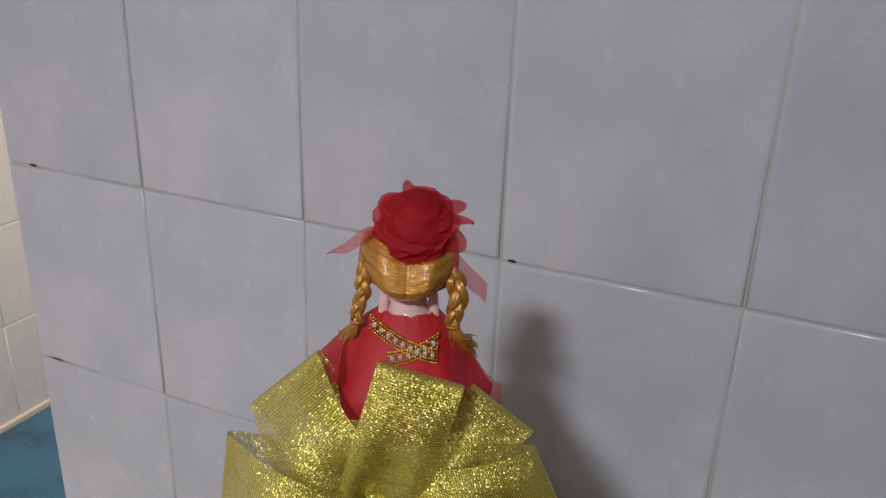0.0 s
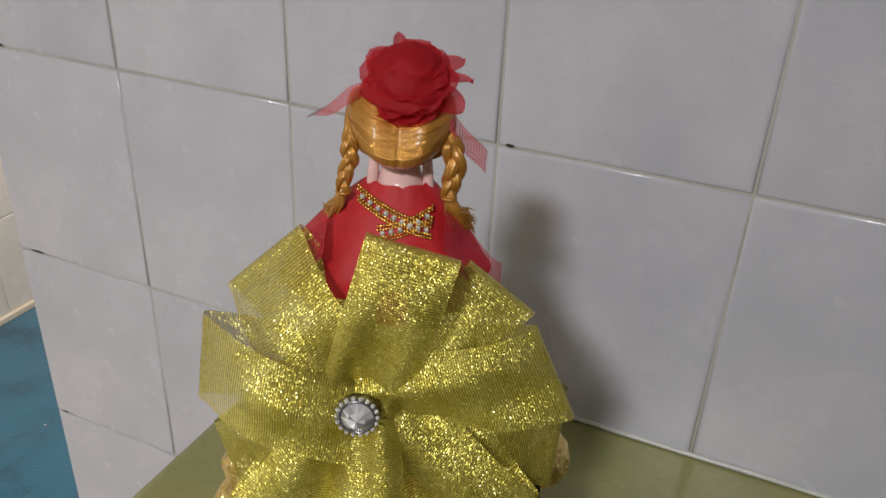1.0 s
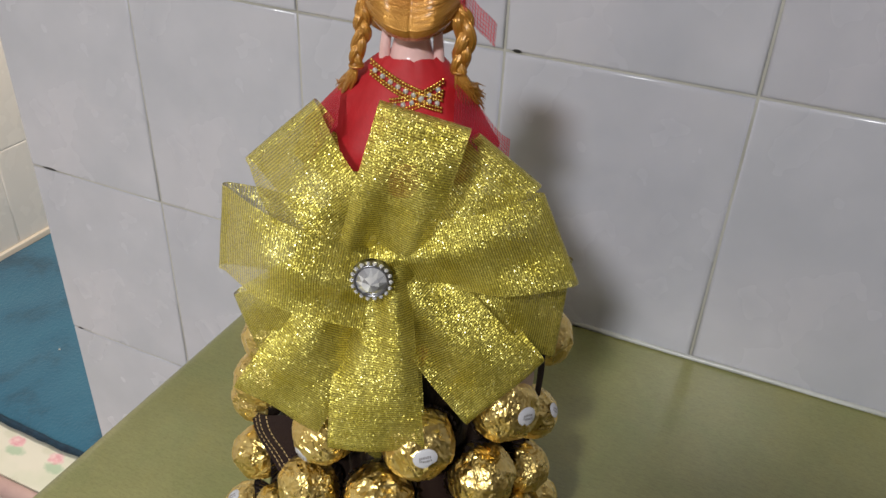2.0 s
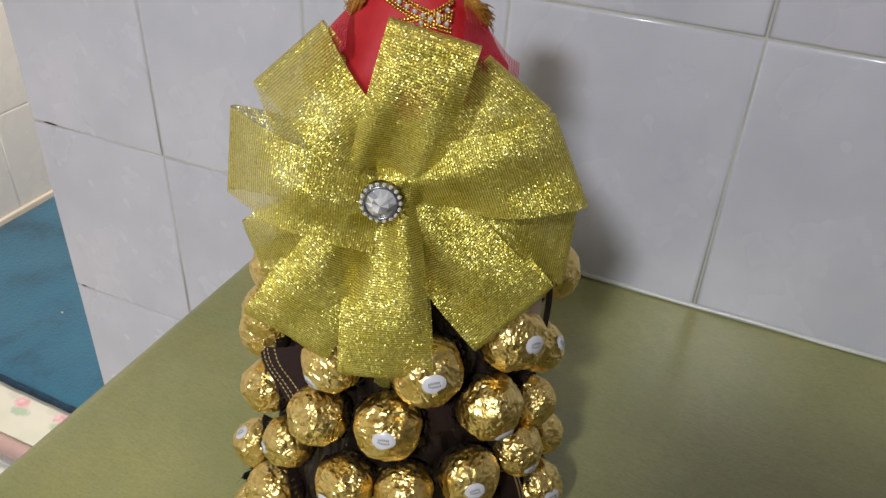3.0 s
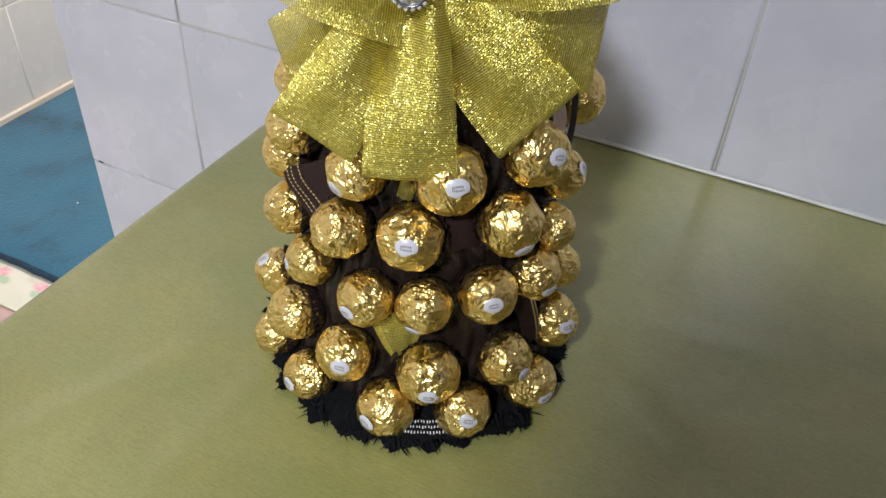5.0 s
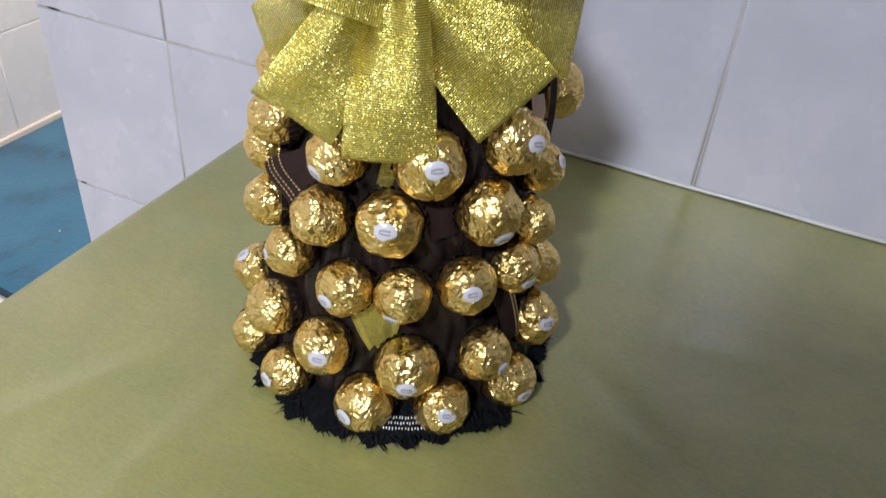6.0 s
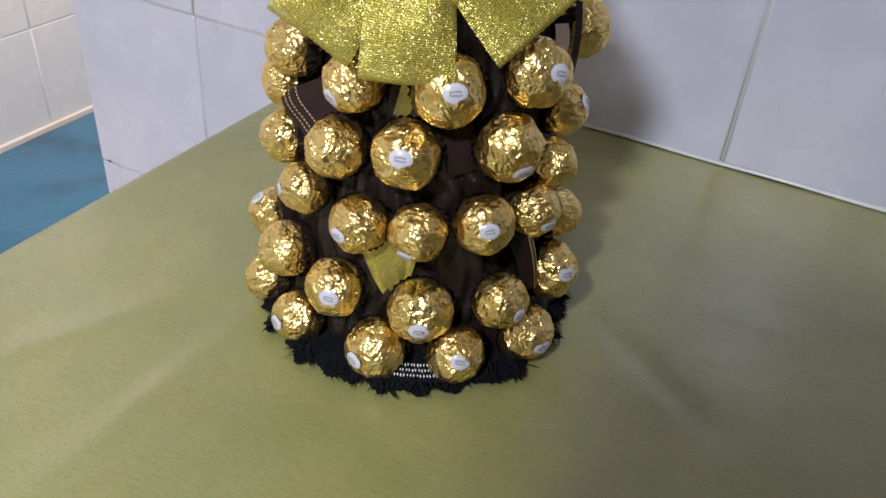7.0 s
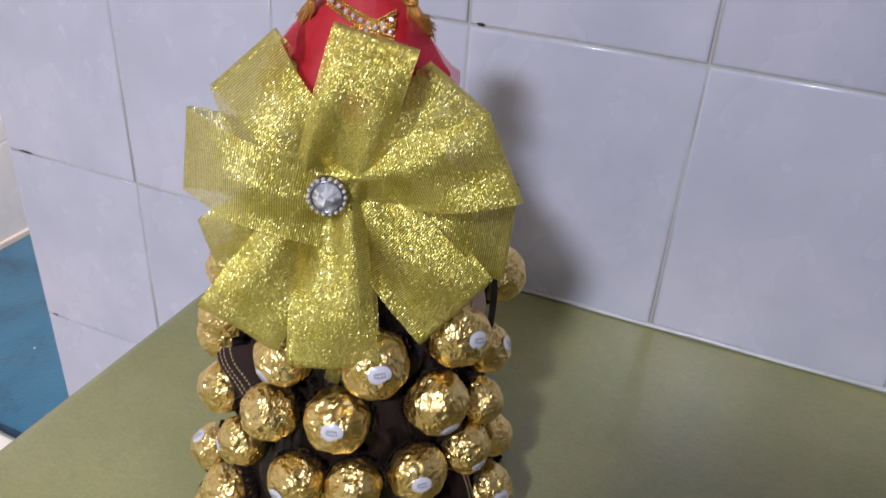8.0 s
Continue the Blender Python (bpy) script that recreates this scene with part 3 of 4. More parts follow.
wrap("ribbon_band", RIBBON, -75, .067, .056, .058, -10, 0.0, "glimpse of gold glitter ribbon between the chocolates", (), 0.15)
wrap("ribbon_band", RIBBON, -74, .160, .024, .010, 14, -0.001, "glimpse of gold glitter ribbon between the chocolates")
wrap("ribbon_band", BROWN_RIBBON, -52, .142, .040, .020, -15, 0.003, "plain dark brown ribbon")
wrap("ribbon_band", BROWN_RIBBON, -3, .190, .044, .007, 10, 0.016, "plain dark brown ribbon")
wrap("lining", LINING, -15, .190, .018, .010, 8, 0.017, "pale pink paper lining showing under the bow")
wrap("cape_end", SATIN, -58, .212, .012, .010, 20, 0.001, "scrap of red fabric showing under the bow")

# black fringe and lace round the foot
bm = bmesh.new()
rnd = random.Random(4)
def hem(a):
    x, y = math.cos(a), math.sin(a)
    return 0.1048 + 0.0145 * max(0, math.cos(a + 1.15)) ** 1.5 - 0.007 * max(0, math.cos(a - 0.25)) ** 3 + 0.005 * noise.noise((x * 3, y * 3, 2)) + 0.009 * noise.noise((x * 11, y * 11, 4)) 


for k in range(1100):
    a = rnd.uniform(0, 2 * math.pi)
    r0 = hem(a) - rnd.uniform(0.004, 0.016)
    reach = rnd.uniform(0.001, 0.007) + (hem(a) - r0) * 0.5
    b = a + rnd.gauss(0, 0.05)
    p0 = Vector((r0 * math.cos(a), r0 * math.sin(a), rnd.uniform(0.002, 0.009)))
    p2 = Vector(((r0 + reach) * math.cos(b), (r0 + reach) * math.sin(b), rnd.uniform(0.0010, 0.004)))
    p1 = (p0 + p2) / 2 + Vector((0, 0, rnd.uniform(0.0, 0.002)))
    s = Vector((-math.sin(a), math.cos(a), rnd.uniform(-0.4, 0.4))) * rnd.uniform(0.0003, 0.0011)
    q = [bm.verts.new(c) for c in (p0 - s, p0 + s, p1 + s, p1 - s, p2)]
    bm.faces.new((q[0], q[1], q[2], q[3]))
    bm.faces.new((q[3], q[2], q[4]))
for layer in range(3):
    def ragged(u, v):
        a = 2 * math.pi * u
        tooth = 0.0022 * noise.noise((math.cos(a) * 70, math.sin(a) * 70, layer * 9)) + 0.0012 * noise.noise((math.cos(a) * 190, math.sin(a) * 190, layer))
        r = 0.05 + (hem(a + layer * 0.3) - 0.05 - 0.005 * layer + tooth) * v
        return (r * math.cos(a), r * math.sin(a), 0.0015 + 0.0028 * layer * (1 - 0.5 * v) + 0.0045 * (1 - v) + 0.0016 * v * (1 + noise.noise((math.cos(a) * 20, math.sin(a) * 20, layer))))
    surf(bm, ragged, 620, 5, 0, True)
tagged(part("fringe", bm, FRINGE, centre, "ragged black fringe round the foot"), kind="stuff")
bm = bmesh.new()


def lace_at(a, r, z):
    return (r * math.cos(radians(a)), r * math.sin(radians(a)), z)


surf(bm, lambda u, v: lace_at(-74 + 26 * u, 0.102 + 0.012 * v, 0.0108 - 0.004 * v), 20, 2, 0)
for k in range(26):
    for row in range(3):
        a = -73.5 + 25 * (k + 0.5 * (row % 2) + rnd.uniform(-0.12, 0.12)) / 26
        thin, tall = rnd.uniform(0.38, 0.52), rnd.uniform(0.0014, 0.0020)
        surf(bm, lambda u, v: lace_at(a + (u - 0.5) * thin * math.sin(math.pi * (0.12 + 0.76 * v)), 0.1040 + 0.0032 * row + tall * v, 0.0116 - 0.0011 * row - 0.36 * tall * v), 2, 4, 1)
part("lace_band", bm, (FRINGE, LACE), centre, "black lace edging with white stitches")

# the bow
BOW = Vector((0.0163, -0.0632, 0.2641))
BOW_N = Vector((0.3865, -0.9117, 0.1392))
BOW_U = Vector((0.9207, 0.3903, 0))
BOW_V = BOW_N.cross(BOW_U)
bow = part("bow", bmesh.new(), RIBBON, centre, "large many-looped bow of sheer gold glitter ribbon")
bow.location = BOW


def bow_loop(angle, length, width, skew, base, lift, back, seed, tip, root=0.027, tuck=0.0, slide=0.0):
    """One folded loop: out from the knot, over the far fold and back underneath."""
    d = BOW_U * math.cos(radians(angle)) + BOW_V * math.sin(radians(angle))
    p = BOW_N.cross(d)
    fold = 0.0032

    def f(u, v):
        w = (v - 0.5)
        if u < 0.47:
            k = u / 0.47
            r, zz = (length - fold) * k, lift * math.sin(math.pi * k ** 1.25) + 0.002 * (1 - k) + fold
        elif u < 0.55:
            a = math.pi * (u - 0.47) / 0.08
            r, zz, k = length - fold + fold * math.sin(a), fold * math.cos(a), 1.0
        else:
            k = 1 - (u - 0.55) / 0.45
            r, zz = (length - fold) * k, -back * math.sin(math.pi * k) - fold * k
        zz += tip * k * k + base - 0.004
        wide = root + (width - root) * k ** 0.9
        zz -= abs(tuck) * max(0, min(1, (-w * math.copysign(1, tuck) - 0.12) / 0.3)) ** 1.5 * math.exp(-((k - 0.36) / 0.20) ** 2)
        r += w * wide * math.tan(radians(skew)) * k
        ripple = (1 - k) ** 1.3 * 0.0048 * math.cos(w * 9 + seed) + 0.0016 * math.sin(w * 5 + k * 4 + seed * 1.7) * k * (1.3 - k)
        wavy = 0.0060 * noise.noise((k * 2.0 + seed * 5, w * 1.6, seed)) * k * (1.2 - 0.8 * k)
        crown = -0.003 * (2 * w) ** 2 * math.sin(math.pi * k)
        return d * r + p * (w * wide + slide * (1 - k) ** 1.5) + BOW_N * (zz + ripple + wavy + crown)
    bm = bmesh.new()
    surf(bm, f, 84, 22, size=(2.05 * length, 0.038))
    return part("ribbon_loop", bm, RIBBON, bow)


# angle, length, width, skew, base, lift, depth of the back, rise of the tip
LOOPS = [(98.0, .0560, .046, 0, -.012, .003, .003, -.012), (55.0, .0560, .040, 0, -.011, .003, .003, -.010), (38.2, .0745, .036, -14, -.006, .004, .004, -.010), (-16.0, .0925, .050, -12, -.008, .006, .008, -.004), (-144.3, .0790, .036, 18, -.008, .006, .006, -.008),
         (131.0, .0705, .043, -1, -.003, .014, .008, -.020), (13.8, .0835, .044, -11, .002, .008, .010, .008), (-44.5, .0885, .050, -3, -.002, .006, .010, .009),
         (170.8, .0719, .041, -3, .008, .014, .010, -.014), (-121.5, .0872, .045, 0, 0.0, .008, .008, .011), (73.9, .0741, .039, -1, .002, .011, .010, .006),
         (-87.9, .0900, .046, 3, .003, .008, .006, .016)]
for i, (angle, length, width, skew, base, lift, back, tip) in enumerate(LOOPS):
    bow_loop(angle, length, width, skew, base, lift, back, i - 1, tip, {5: 0.048, 6: 0.030, 7: 0.040, 8: 0.036, 9: 0.029, 10: 0.036, 11: 0.030}.get(i, 0.027), {11: 0.020, 9: -0.018, 6: 0.010, 7: 0.012}.get(i, 0.0), {7: 0.003, 8: 0.009}.get(i, 0.0))

# the brooch
brooch = part("brooch", bmesh.new(), SILVER, centre, "round crystal brooch in a silver setting")
brooch.matrix_basis = Matrix.Translation(BOW + BOW_N * 0.0150) @ BOW_N.to_track_quat("Z", "Y").to_matrix().to_4x4()
bm = bmesh.new()
surf(bm, lambda u, v: ((0.0092 * min(1, 2 * v) if v < 0.5 else 0.0092 - 0.002 * (v - 0.5) * 2) * math.cos(2 * math.pi * u), (0.0092 * min(1, 2 * v) if v < 0.5 else 0.0092 - 0.002 * (v - 0.5) * 2) * math.sin(2 * math.pi * u), -0.003 if v < 0.5 else -0.003 + 0.0035 * (v - 0.5) * 2), 40, 4, 0, True)
surf(bm, lambda u, v: ((0.0072 + 0.0006 * math.cos(2 * math.pi * v)) * math.cos(2 * math.pi * u), (0.0072 + 0.0006 * math.cos(2 * math.pi * v)) * math.sin(2 * math.pi * u), 0.0008 + 0.0006 * math.sin(2 * math.pi * v)), 40, 8, 0, True)
part("setting", bm, SILVER, brooch)


def faceted(bm, r, h, sides, top):
    """A cut stone: a flat table, a ring of crown facets, each facet an island."""
    for k in range(sides):
        a, b = 2 * math.pi * k / sides, 2 * math.pi * (k + 1) / sides
        mid = (a + b) / 2
        lo = [Vector((r * math.cos(c), r * math.sin(c), 0)) for c in (a, b)]
        hi = Vector((r * top * math.cos(mid), r * top * math.sin(mid), h * 0.8))
        hi2 = Vector((r * top * math.cos(mid + b - a), r * top * math.sin(mid + b - a), h * 0.8))
        for tri in ((lo[0], lo[1], hi), (lo[1], hi2, hi), (hi, hi2, Vector((0, 0, h)))):
            bm.faces.new([bm.verts.new(c) for c in tri])


bm = bmesh.new()
faceted(bm, 0.0068, 0.0038, 12, 0.55)
part("gem", bm, CRYSTAL, brooch, "large clear cut crystal", Matrix.Translation((0, 0, 0.0008)))
bm = bmesh.new()
faceted(bm, 0.00125, 0.0010, 8, 0.6)
STONE = mesh_of("rhinestone", bm, CRYSTAL)
for k in range(18):
    a = 2 * math.pi * k / 18
    part("rhinestone", STONE, (), brooch, "", Matrix.Translation((0.0084 * math.cos(a), 0.0084 * math.sin(a), 0.0006)) @ Matrix.Rotation(a, 4, "Z") @ Matrix.Scale(0.86, 4))

# ---- the doll ----
DOLL = Vector((0.0079, -0.0128, 0))


def dv(right, front, z):
    return DOLL + R * right + H * front + Z * z


def tube(bm, path, radii, mat, n=14, steps=None, uvlen=0.05):
    """A round limb through points, with radii; capped by its own taper."""
    steps = steps or 6 * (len(path) - 1)
    P = [Vector(q) for q in path]

    def at(s, seq):
        x = s * (len(seq) - 1)
        i = min(int(x), len(seq) - 2)
        k = x - i
        k = k * k * (3 - 2 * k)
        return seq[i] * (1 - k) + seq[i + 1] * k

    def f(u, v):
        c = at(u, P)
        t = (at(min(1, u + 0.02), P) - at(max(0, u - 0.02), P)).normalized()
        s = t.cross(Vector((0.2, 0.9, 0.35))).normalized()
        w = t.cross(s)
        a = 2 * math.pi * v
        return c + (s * math.cos(a) + w * math.sin(a)) * at(u, radii)
    surf(bm, f, steps, n, mat, size=(uvlen, 0.03))


bm = bmesh.new()
# upper back and neck
tube(bm, [dv(0, 0.0, 0.300), dv(0, 0.0, 0.325), dv(0, 0.001, 0.337), dv(0, 0, 0.345), dv(0, -0.001, 0.360)], [0.013, 0.0132, 0.0120, 0.0098, 0.0062], 0, 28)
# raised arms beside the neck
for s in (-1, 1):
    tube(bm, [dv(s * 0.0150, 0.001, 0.318), dv(s * 0.0125, 0.003, 0.338), dv(s * 0.0118, 0.002, 0.349), dv(s * 0.0105, -0.002, 0.362)], [0.003, 0.0026, 0.0024, 0.002], 0, 10)


def hair_depth(z):
    """How far the combed hair stands out behind at a height: fullest low down, rolled under at the nape."""
    zs = (0.3530, 0.3541, 0.3558, 0.3582, 0.3612, 0.3665, 0.3730, 0.3780, 0.3850)
    return float(np.interp(z, zs, (0.0, 0.0105, 0.0160, 0.0192, 0.0200, 0.0182, 0.0142, 0.0095, 0.0)))


def hair_cap(u, v):
    a, e = 2 * math.pi * u, math.pi * (v - 0.5)
    side, front = math.cos(a), math.sin(a)
    z = 0.3684 + 0.0154 * math.sin(e)
    x = 0.0228 * side * math.cos(e) ** 0.6
    y = front * (hair_depth(z) if front > 0 else 0.0195 * math.cos(e) ** 0.85)
    if front > 0:
        y -= (0.0006 * math.exp(-(x / 0.0008) ** 2) - 0.0026 * math.exp(-((abs(x) - 0.0105) / 0.0070) ** 2)) * math.cos(e)
        y += (0.00022 * noise.noise((u * 7, v * 60, 6))) * math.cos(e)
        z += 0.0085 * abs(side) ** 1.5 * math.cos(e) + 0.0006 * math.exp(-(x / 0.0012) ** 2) * math.cos(e)
    return dv(x, y, z)


surf(bm, hair_cap, 160, 96, 1, True, size=(0.14, 0.06))
# a few stray strands swept from the parting to the braids
rnd = random.Random(17)
for side in (-1, 1):
    for k in range(16):
        v0 = rnd.uniform(0.12, 0.75)
        a0, a1 = 0.25 - side * rnd.uniform(0.005, 0.08), 0.25 - side * rnd.uniform(0.14, 0.24)
        dz = rnd.uniform(-0.03, 0.03)
        path = []
        for i in range(8):
            k1 = i / 7
            p = hair_cap(a0 + (a1 - a0) * k1, v0 + dz * k1)
            path.append(p + (p - dv(0, 0, 0.368)).normalized() * 0.00025 * math.sin(math.pi * k1))
        tube(bm, path, [0.00004, 0.00014, 0.00014, 0.00004], 1, 4, 14, 0.05)


def smooth_line(P, s):
    """A point along a rounded line through points."""
    x = s * (len(P) - 1)
    i = min(int(x), len(P) - 2)
    k = x - i
    p0, p1, p2, p3 = P[max(0, i - 1)], P[i], P[i + 1], P[min(len(P) - 1, i + 2)]
    return 0.5 * ((2 * p1) + (p2 - p0) * k + (2 * p0 - 5 * p1 + 4 * p2 - p3) * k * k + (3 * p1 - p0 - 3 * p2 + p3) * k ** 3)


def braid(points, thick, turns, start):
    """Three combed strands plaited along a hanging line, gathered smooth above the start, with loose hairs."""
    P = [Vector(p) for p in points]

    def weave_at(u, ph):
        k = max(0.0, (u - start) / (1 - start))
        w = 2 * math.pi * turns * k + ph
        th = thick * (0.80 + 0.30 * math.sin(math.pi * min(1, 0.25 + 0.75 * k)))
        off = (R * math.sin(w) * 0.62 + H * math.sin(2 * w) * 0.36) * th * min(1, k * 5 + 0.15)
        return smooth_line(P, u) + off, th
    for ph in (0, 2 * math.pi / 3, 4 * math.pi / 3):
        def f(u, v):
            c, th = weave_at(u, ph)
            d = (weave_at(min(1, u + 0.01), ph)[0] - weave_at(max(0, u - 0.01), ph)[0]).normalized()
            s = d.cross(H).normalized()
            q = s.cross(d)
            a = 2 * math.pi * v
            comb = 1 + 0.09 * math.sin(9 * a + 3 * math.sin(7 * u + ph)) + 0.05 * math.sin(17 * a + ph)
            rad = th * (0.56 + 0.05 * math.sin(15 * u + ph)) * comb * min(1, 0.25 + 6 * u)
            return c + (s * math.cos(a) * 1.05 + q * math.sin(a) * 0.85) * rad
        surf(bm, f, 90, 40, 1, size=(0.03, 0.03))
    for k in range(16):
        u0, ph = rnd.uniform(0.05, 0.85), rnd.uniform(0, 6.28)
        side = R * math.cos(ph) + H * math.sin(ph)
        path = [smooth_line(P, min(1, u0 + 0.05 * i)) + side * thick * (1.0 + 0.35 * math.sin(1.05 * i) * rnd.uniform(0.4, 1)) for i in range(4)]
        tube(bm, path, [0.00003, 0.00009, 0.00009, 0.00002], 1, 4, 8, 0.03)


def loose_tail(points, spread, count):
    """A wispy end of hair: fine locks that fan out from the tie."""
    for k in range(count):
        sx, sy = rnd.uniform(-1, 1), rnd.uniform(-1, 1)
        path = [p + (R * sx + H * sy * 0.6) * spread * (0.25 + 0.75 * (i / (len(points) - 1)) ** 0.8) + Z * rnd.uniform(-0.0022, 0.0018) * i for i, p in enumerate(points)]
        tube(bm, path, [0.0009, 0.0008, 0.0005, 0.00005], 1, 6, 9, 0.03)


rnd = random.Random(31)
braid([dv(-0.0190, -0.002, 0.3830), dv(-0.0205, 0.001, 0.3780), dv(-0.0214, 0.004, 0.3700), dv(-0.0214, 0.007, 0.3620), dv(-0.0212, 0.008, 0.3555), dv(-0.0236, 0.009, 0.3480), dv(-0.0236, 0.009, 0.3415)], 0.0030, 1.25, 0.36)
loose_tail([dv(-0.0240, 0.009, 0.3420), dv(-0.0258, 0.009, 0.3365), dv(-0.0285, 0.006, 0.3320), dv(-0.0315, 0.002, 0.3275)], 0.0030, 80)
braid([dv(0.0165, 0.003, 0.3700), dv(0.0200, 0.006, 0.3665), dv(0.0228, 0.009, 0.3610), dv(0.0232, 0.010, 0.3530), dv(0.0214, 0.010, 0.3470), dv(0.0214, 0.010, 0.3410)], 0.0038, 1.15, 0.06)
loose_tail([dv(0.0214, 0.010, 0.3420), dv(0.0232, 0.010, 0.3360), dv(0.0258, 0.008, 0.3315), dv(0.0290, 0.004, 0.3265)], 0.0052, 115)
for s, z in ((-1, 0.3420), (1, 0.3415)):
    c = dv(-0.0237 if s < 0 else 0.0214, 0.0095, z)
    surf(bm, lambda u, v: c + (R * math.cos(6.283 * u) + H * math.sin(6.283 * u)) * (0.0030 + 0.0006 * math.cos(6.283 * v)) + Z * 0.0009 * math.sin(6.283 * v), 18, 6, 1, True, size=(0.02, 0.004))
part("doll", bm, (SKIN, HAIR), centre, "plastic doll seen from behind with copper blond braids")

# red cape
def cape(u, v):
    a = 2 * math.pi * u
    s, c = math.cos(a), math.sin(a)
    z = 0.3456 - (0.0396 + 0.024 * max(0, c)) * v
    wide, deep = 0.0125 + (0.040 if s < 0 else 0.0275) * v ** 0.8, 0.0100 + 0.036 * v - 0.036 * max(0, v - 0.62)
    flare = 1 + 0.05 * v * math.sin(9 * a + 1) + 0.03 * v * noise.noise((s * 4, c * 4, v * 3))
    return dv(s * wide * flare, c * deep * flare, z + 0.0009 * noise.noise((s * 4, c * 4, 1)) * (1 - v) ** 6)


bm = bmesh.new()
surf(bm, cape, 120, 24, 0, True, size=(0.25, 0.07))
part("cape", bm, SATIN, centre, "red fabric cape round the doll's shoulders")
for s, x0, z0, tip, drop in ((-1, 0.030, 0.332, 0.0475, 0.3140), (1, 0.020, 0.337, 0.0465, 0.3085)):
    bm = bmesh.new()
    surf(bm, lambda u, v: dv(s * (x0 + (tip - x0) * u), 0.010 + 0.022 * v * (1 - 0.4 * u) - 0.004 * u + 0.002 * math.sin(u * 9 + v * 5), z0 + (drop - z0) * u - 0.020 * v * (0.5 + 0.5 * u) + 0.0012 * math.sin(v * 12 + u * 7)), 24, 14, 0, size=(0.035, 0.03))
    part("tulle_layer", bm, NET, centre, "sheer red net layer over the cape")

# choker of gold beads and crystals lying over the cape
choker = part("choker", bmesh.new(), GOLD, centre, "gold bead choker set with small crystals")


def cape_front(x, z):
    v = min(1, max(0, (0.3420 - z) / 0.060))
    wide, deep = 0.0125 + 0.033 * v ** 0.8, 0.0100 + 0.036 * v
    on_cape = deep * math.sqrt(max(0.0, 1 - min(1, (x / wide) ** 2)))
    hung = 0.0150 * math.sqrt(1 - (x / 0.026) ** 2) + 0.5 * (0.335 - z)
    return max(on_cape, hung) + 0.0018


def bead_strip(x0, z0, x1, z1, rows, count, gap, stone_row):
    bm = bmesh.new()
    for k in range(count):
        for row in range(rows):
            if row == stone_row:
                continue
            u = k / (count - 1)
            x, z = x0 + (x1 - x0) * u, z0 + (z1 - z0) * u - 0.0012 * math.sin(math.pi * u) - row * gap
            bmesh.ops.create_icosphere(bm, subdivisions=1, radius=0.00082, matrix=Matrix.Translation(dv(x, cape_front(x, z), z)))
    for f in bm.faces:
        f.smooth = True
    part("bead_strip", bm, GOLD, choker)
    for k in range(count // 3):
        u = (k + 0.5) / (count // 3)
        x, z = x0 + (x1 - x0) * u, z0 + (z1 - z0) * u - 0.0012 * math.sin(math.pi * u) - stone_row * gap
        n = (H + R * x * 18 + Z * 0.5).normalized()
        part("rhinestone", STONE, (), choker, "", Matrix.Translation(dv(x, cape_front(x, z) + 0.0002, z)) @ n.to_track_quat("Z", "Y").to_matrix().to_4x4() @ Matrix.Scale(1.0, 4))


bead_strip(-0.0172, 0.3445, 0.0142, 0.3318, 5, 27, 0.0014, 2)
bead_strip(-0.0080, 0.3305, 0.0145, 0.3385, 5, 19, 0.0014, 2)

# flower on the head, petal by petal
flower = part("flower", bmesh.new(), CHIFFON, centre, "red chiffon flower on the doll's head")
FC = dv(0.0028, 0.004, 0.3898)
FLOWER_N = (H * 0.45 + Z * 0.9).normalized()
FLOWER_FRAME = Matrix((R, FLOWER_N.cross(R), FLOWER_N)).transposed().to_4x4() @ Matrix.Scale(0.92, 4)
flower.location = FC
rnd = random.Random(21)


def petal(tilt, turn, size, cup, lift, broad):
    """A cupped, ruffled petal growing from the flower's heart."""
    seed = rnd.uniform(0, 50)

    def f(u, v):
        w = (v - 0.5) * 2
        wide = size * broad * math.sin(math.pi * min(0.98, 0.10 + 0.72 * u)) ** 0.8
        edge = u ** 3
        x = size * u * (1 - 0.18 * w * w * edge) * (1 + 0.05 * edge * math.sin(5 * w + seed))
        y = wide * w
        z = cup * size * (u ** 2) + 0.05 * size * w * w * u + edge * 0.0018 * math.sin(6 * w + seed) + 0.0012 * noise.noise((u * 4 + seed, w * 2, 0))
        return Vector((x, y, z + lift))
    bm = bmesh.new()
    surf(bm, f, 12, 12, size=(size, size))
    m = FLOWER_FRAME @ Matrix.Rotation(turn, 4, "Z") @ Matrix.Rotation(-tilt, 4, "Y")
    part("petal", bm, CHIFFON, flower, "", m)


def rim_tab(tilt, turn, size, broad):
    """A single sheer petal with a rounded end."""
    seed = rnd.uniform(0, 50)

    def f(u, v):
        w = (v - 0.5) * 2
        half = 0.55 + 0.45 * math.sin(math.pi / 2 * u / 0.62) if u < 0.62 else math.sqrt(max(0.0, 1 - ((u - 0.62) / 0.38) ** 2))
        return Vector((size * u, size * broad * half * w, 0.003 + 0.0016 * u * math.sin(2.5 * w + seed) - 0.10 * size * u * u + 0.0020 * w * w * u))
    bm = bmesh.new()
    surf(bm, f, 18, 10, size=(size, size))
    part("petal", bm, CHIFFON, flower, "", FLOWER_FRAME @ Matrix.Rotation(turn, 4, "Z") @ Matrix.Rotation(-tilt, 4, "Y"))


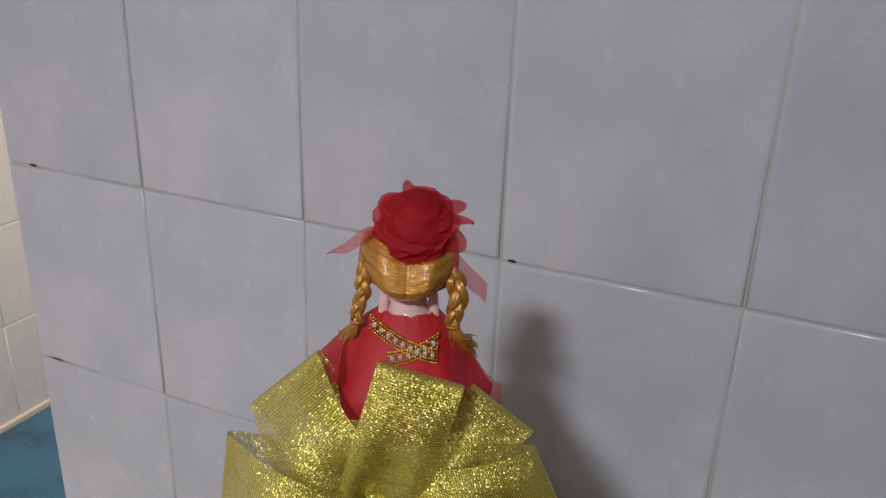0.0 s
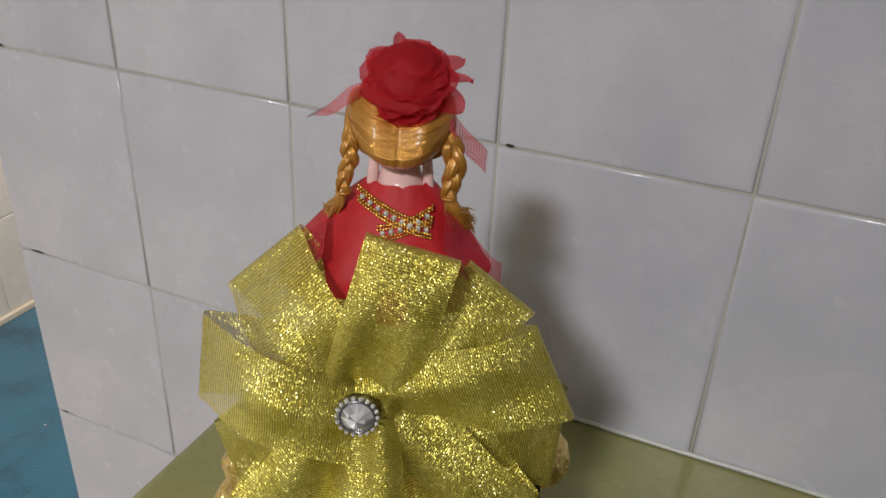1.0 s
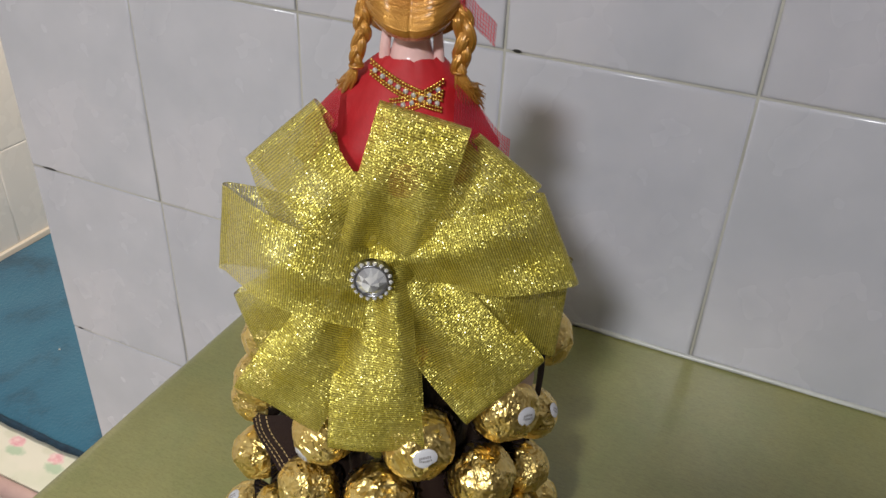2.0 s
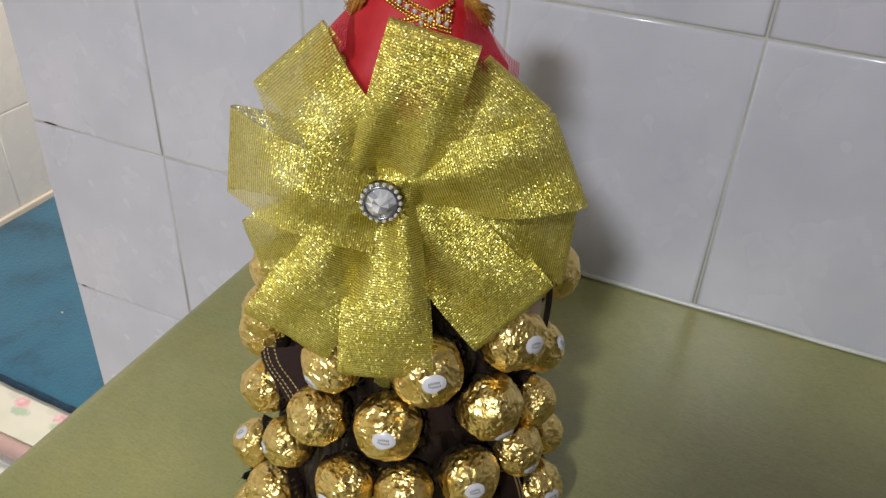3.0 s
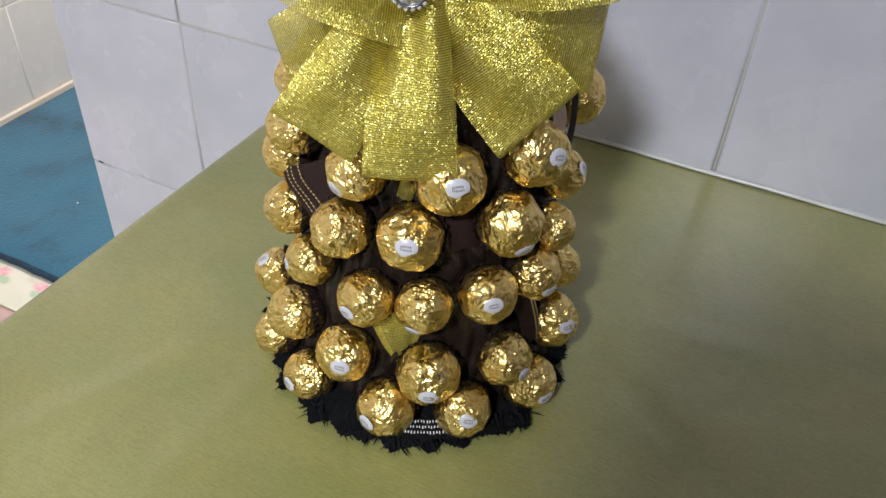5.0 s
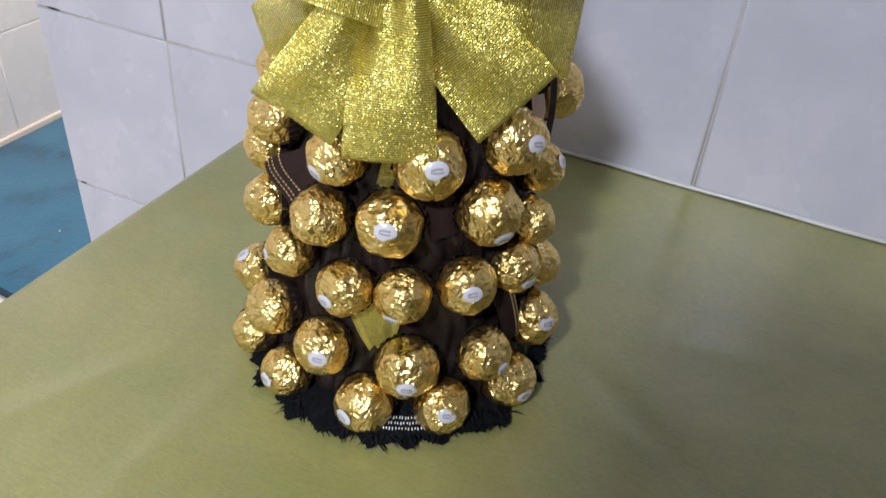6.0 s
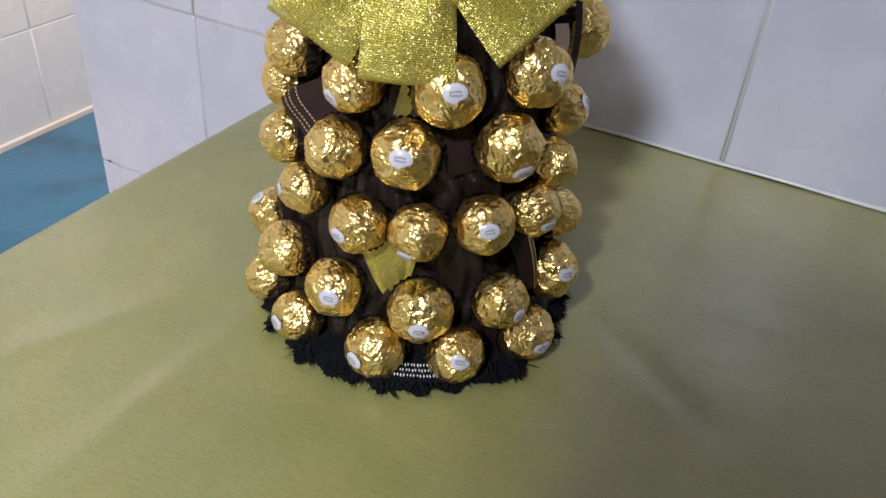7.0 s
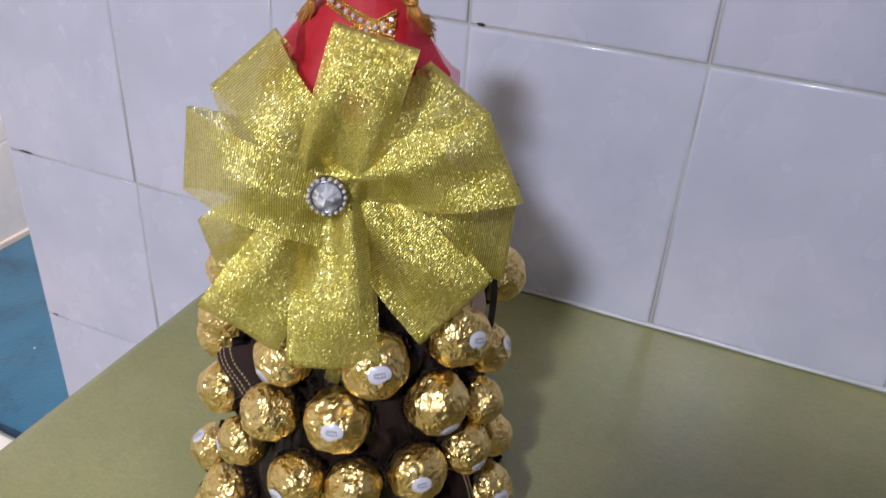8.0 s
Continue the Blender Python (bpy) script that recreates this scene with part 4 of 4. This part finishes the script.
# rounded tabs round the rim: direction, length, breadth, tilt
for turn, size, broad, tilt in ((24, .0270, .22, .10), (4, .0285, .15, -.05), (-22, .0275, .26, -.30), (-48, .0210, .4, -.5), (108, .0225, .15, .30), (146, .0228, .34, .15), (172, .0222, .4, .0),
                                (198, .0225, .4, -.2), (228, .0215, .5, -.45), (258, .0215, .5, -.50), (60, .0195, .5, .3), (-75, .0215, .5, -.5)):
    rim_tab(tilt, radians(turn), size, broad)
# folds turned over the crown
for turn, size, tilt, lift in ((-62, .0200, .30, .004), (-105, .0190, .10, .003), (210, .0182, .45, .005), (30, .0180, .5, .005), (120, .0175, .5, .005), (-20, .0184, .35, .006), (160, .0155, .9, .006), (-90, .0162, .75, .007)):
    petal(tilt, radians(turn), size, rnd.uniform(-0.55, -0.35), lift, 0.95)
bm = bmesh.new()
bmesh.ops.create_icosphere(bm, subdivisions=5, radius=0.0157)
for v in bm.verts:
    q = v.co * 75
    crease = 1 - abs(noise.noise(q + 0.8 * noise.noise_vector(q * 0.7)))
    v.co *= 0.92 + 0.15 * crease ** 2 + 0.03 * noise.noise(v.co * 300)
    v.co.z *= 0.9
for f in bm.faces:
    f.smooth = True
part("heart", bm, CHIFFON, flower)
for s, pts in ((-1, ((-0.016, 0.3855), (-0.039, 0.3715), 0.008, 0.0015)), (1, ((0.0150, 0.3800), (0.0365, 0.3555), 0.006, 0.0125))):
    (x0, z0), (x1, z1), w0, w1 = pts
    bm = bmesh.new()
    surf(bm, lambda u, v: dv(x0 + (x1 - x0) * u, 0.006 + 0.003 * math.sin(u * 5 + v * 2), z0 + (z1 - z0) * u + (v - 0.5) * (w0 + (w1 - w0) * u) + 0.001 * math.sin(u * 8)) - FC, 20, 8, size=(0.028, 0.010))
    part("tulle_tail", bm, NET, flower, "sheer red net tail")


# ---- the wall tiles ----
def tile_mesh(w, h, d):
    """A glazed tile facing -y, its back at y = 0, with softly rounded edges."""
    bm = bmesh.new()
    rings = []
    for inset, y in ((0, 0), (0, -d + 0.0016), (0.0006, -d + 0.0006), (0.0020, -d + 0.0001), (0.0045, -d)):
        a, b = w / 2 - inset, h / 2 - inset
        rings.append([bm.verts.new(c) for c in ((-a, y, -b), (a, y, -b), (a, y, b), (-a, y, b))])
    for r0, r1 in zip(rings, rings[1:]):
        for k in range(4):
            bm.faces.new((r0[k], r0[(k + 1) % 4], r1[(k + 1) % 4], r1[k]))
    bm.faces.new(rings[-1])
    for f in bm.faces:
        f.smooth = True
    bmesh.ops.recalc_face_normals(bm, faces=bm.faces)
    return bm


PITCH_X, PITCH_Z = 0.2015, 0.2515
wall_tile = mesh_of("tile", tile_mesh(PITCH_X - 0.0022, PITCH_Z - 0.0022, 0.0065), TILE)
rnd = random.Random(8)
for i in range(-4, 7):
    for j in range(-3, 7):
        x, z = (i + 0.5) * PITCH_X, (j + 0.5) * PITCH_Z - 0.003
        if x + PITCH_X / 2 < 1.5 and z + PITCH_Z / 2 < TOP_Z + 0.01:
            part("tile", wall_tile, (), wall_back, "", pose(x, 0.0055 + rnd.uniform(-0.0003, 0.0003), z, rnd.uniform(-0.15, 0.15), 0, rnd.uniform(-0.15, 0.15)))
far_tile = mesh_of("tile", tile_mesh(PITCH_X - 0.002, PITCH_Z - 0.002, 0.006), CREAM)
for i in range(-6, 6):
    for j in range(10):
        part("tile", far_tile, (), wall_far, "", pose(FAR_X - 0.0045, 0.560 + (i - 0.5) * PITCH_X, -0.682 + (j + 0.5) * PITCH_Z, 0, 0, 90))

# mould spots in the joints
for x, z, w in ((-0.190, PITCH_Z - 0.001, 0.008), (-0.775, -0.001, 0.022), (-0.765, PITCH_Z - 0.001, 0.012), (-0.790, -PITCH_Z - 0.001, 0.010)):
    bm = bmesh.new()
    surf(bm, lambda u, v: (x + w * (u - 0.5), -0.0012 - 0.0005 * math.sin(math.pi * v), z + 0.0028 * (v - 0.5) * math.sin(math.pi * (0.1 + 0.8 * u))), 8, 4)
    part("grout_stain", bm, MOULD, wall_back, "black mould spot in the joint")
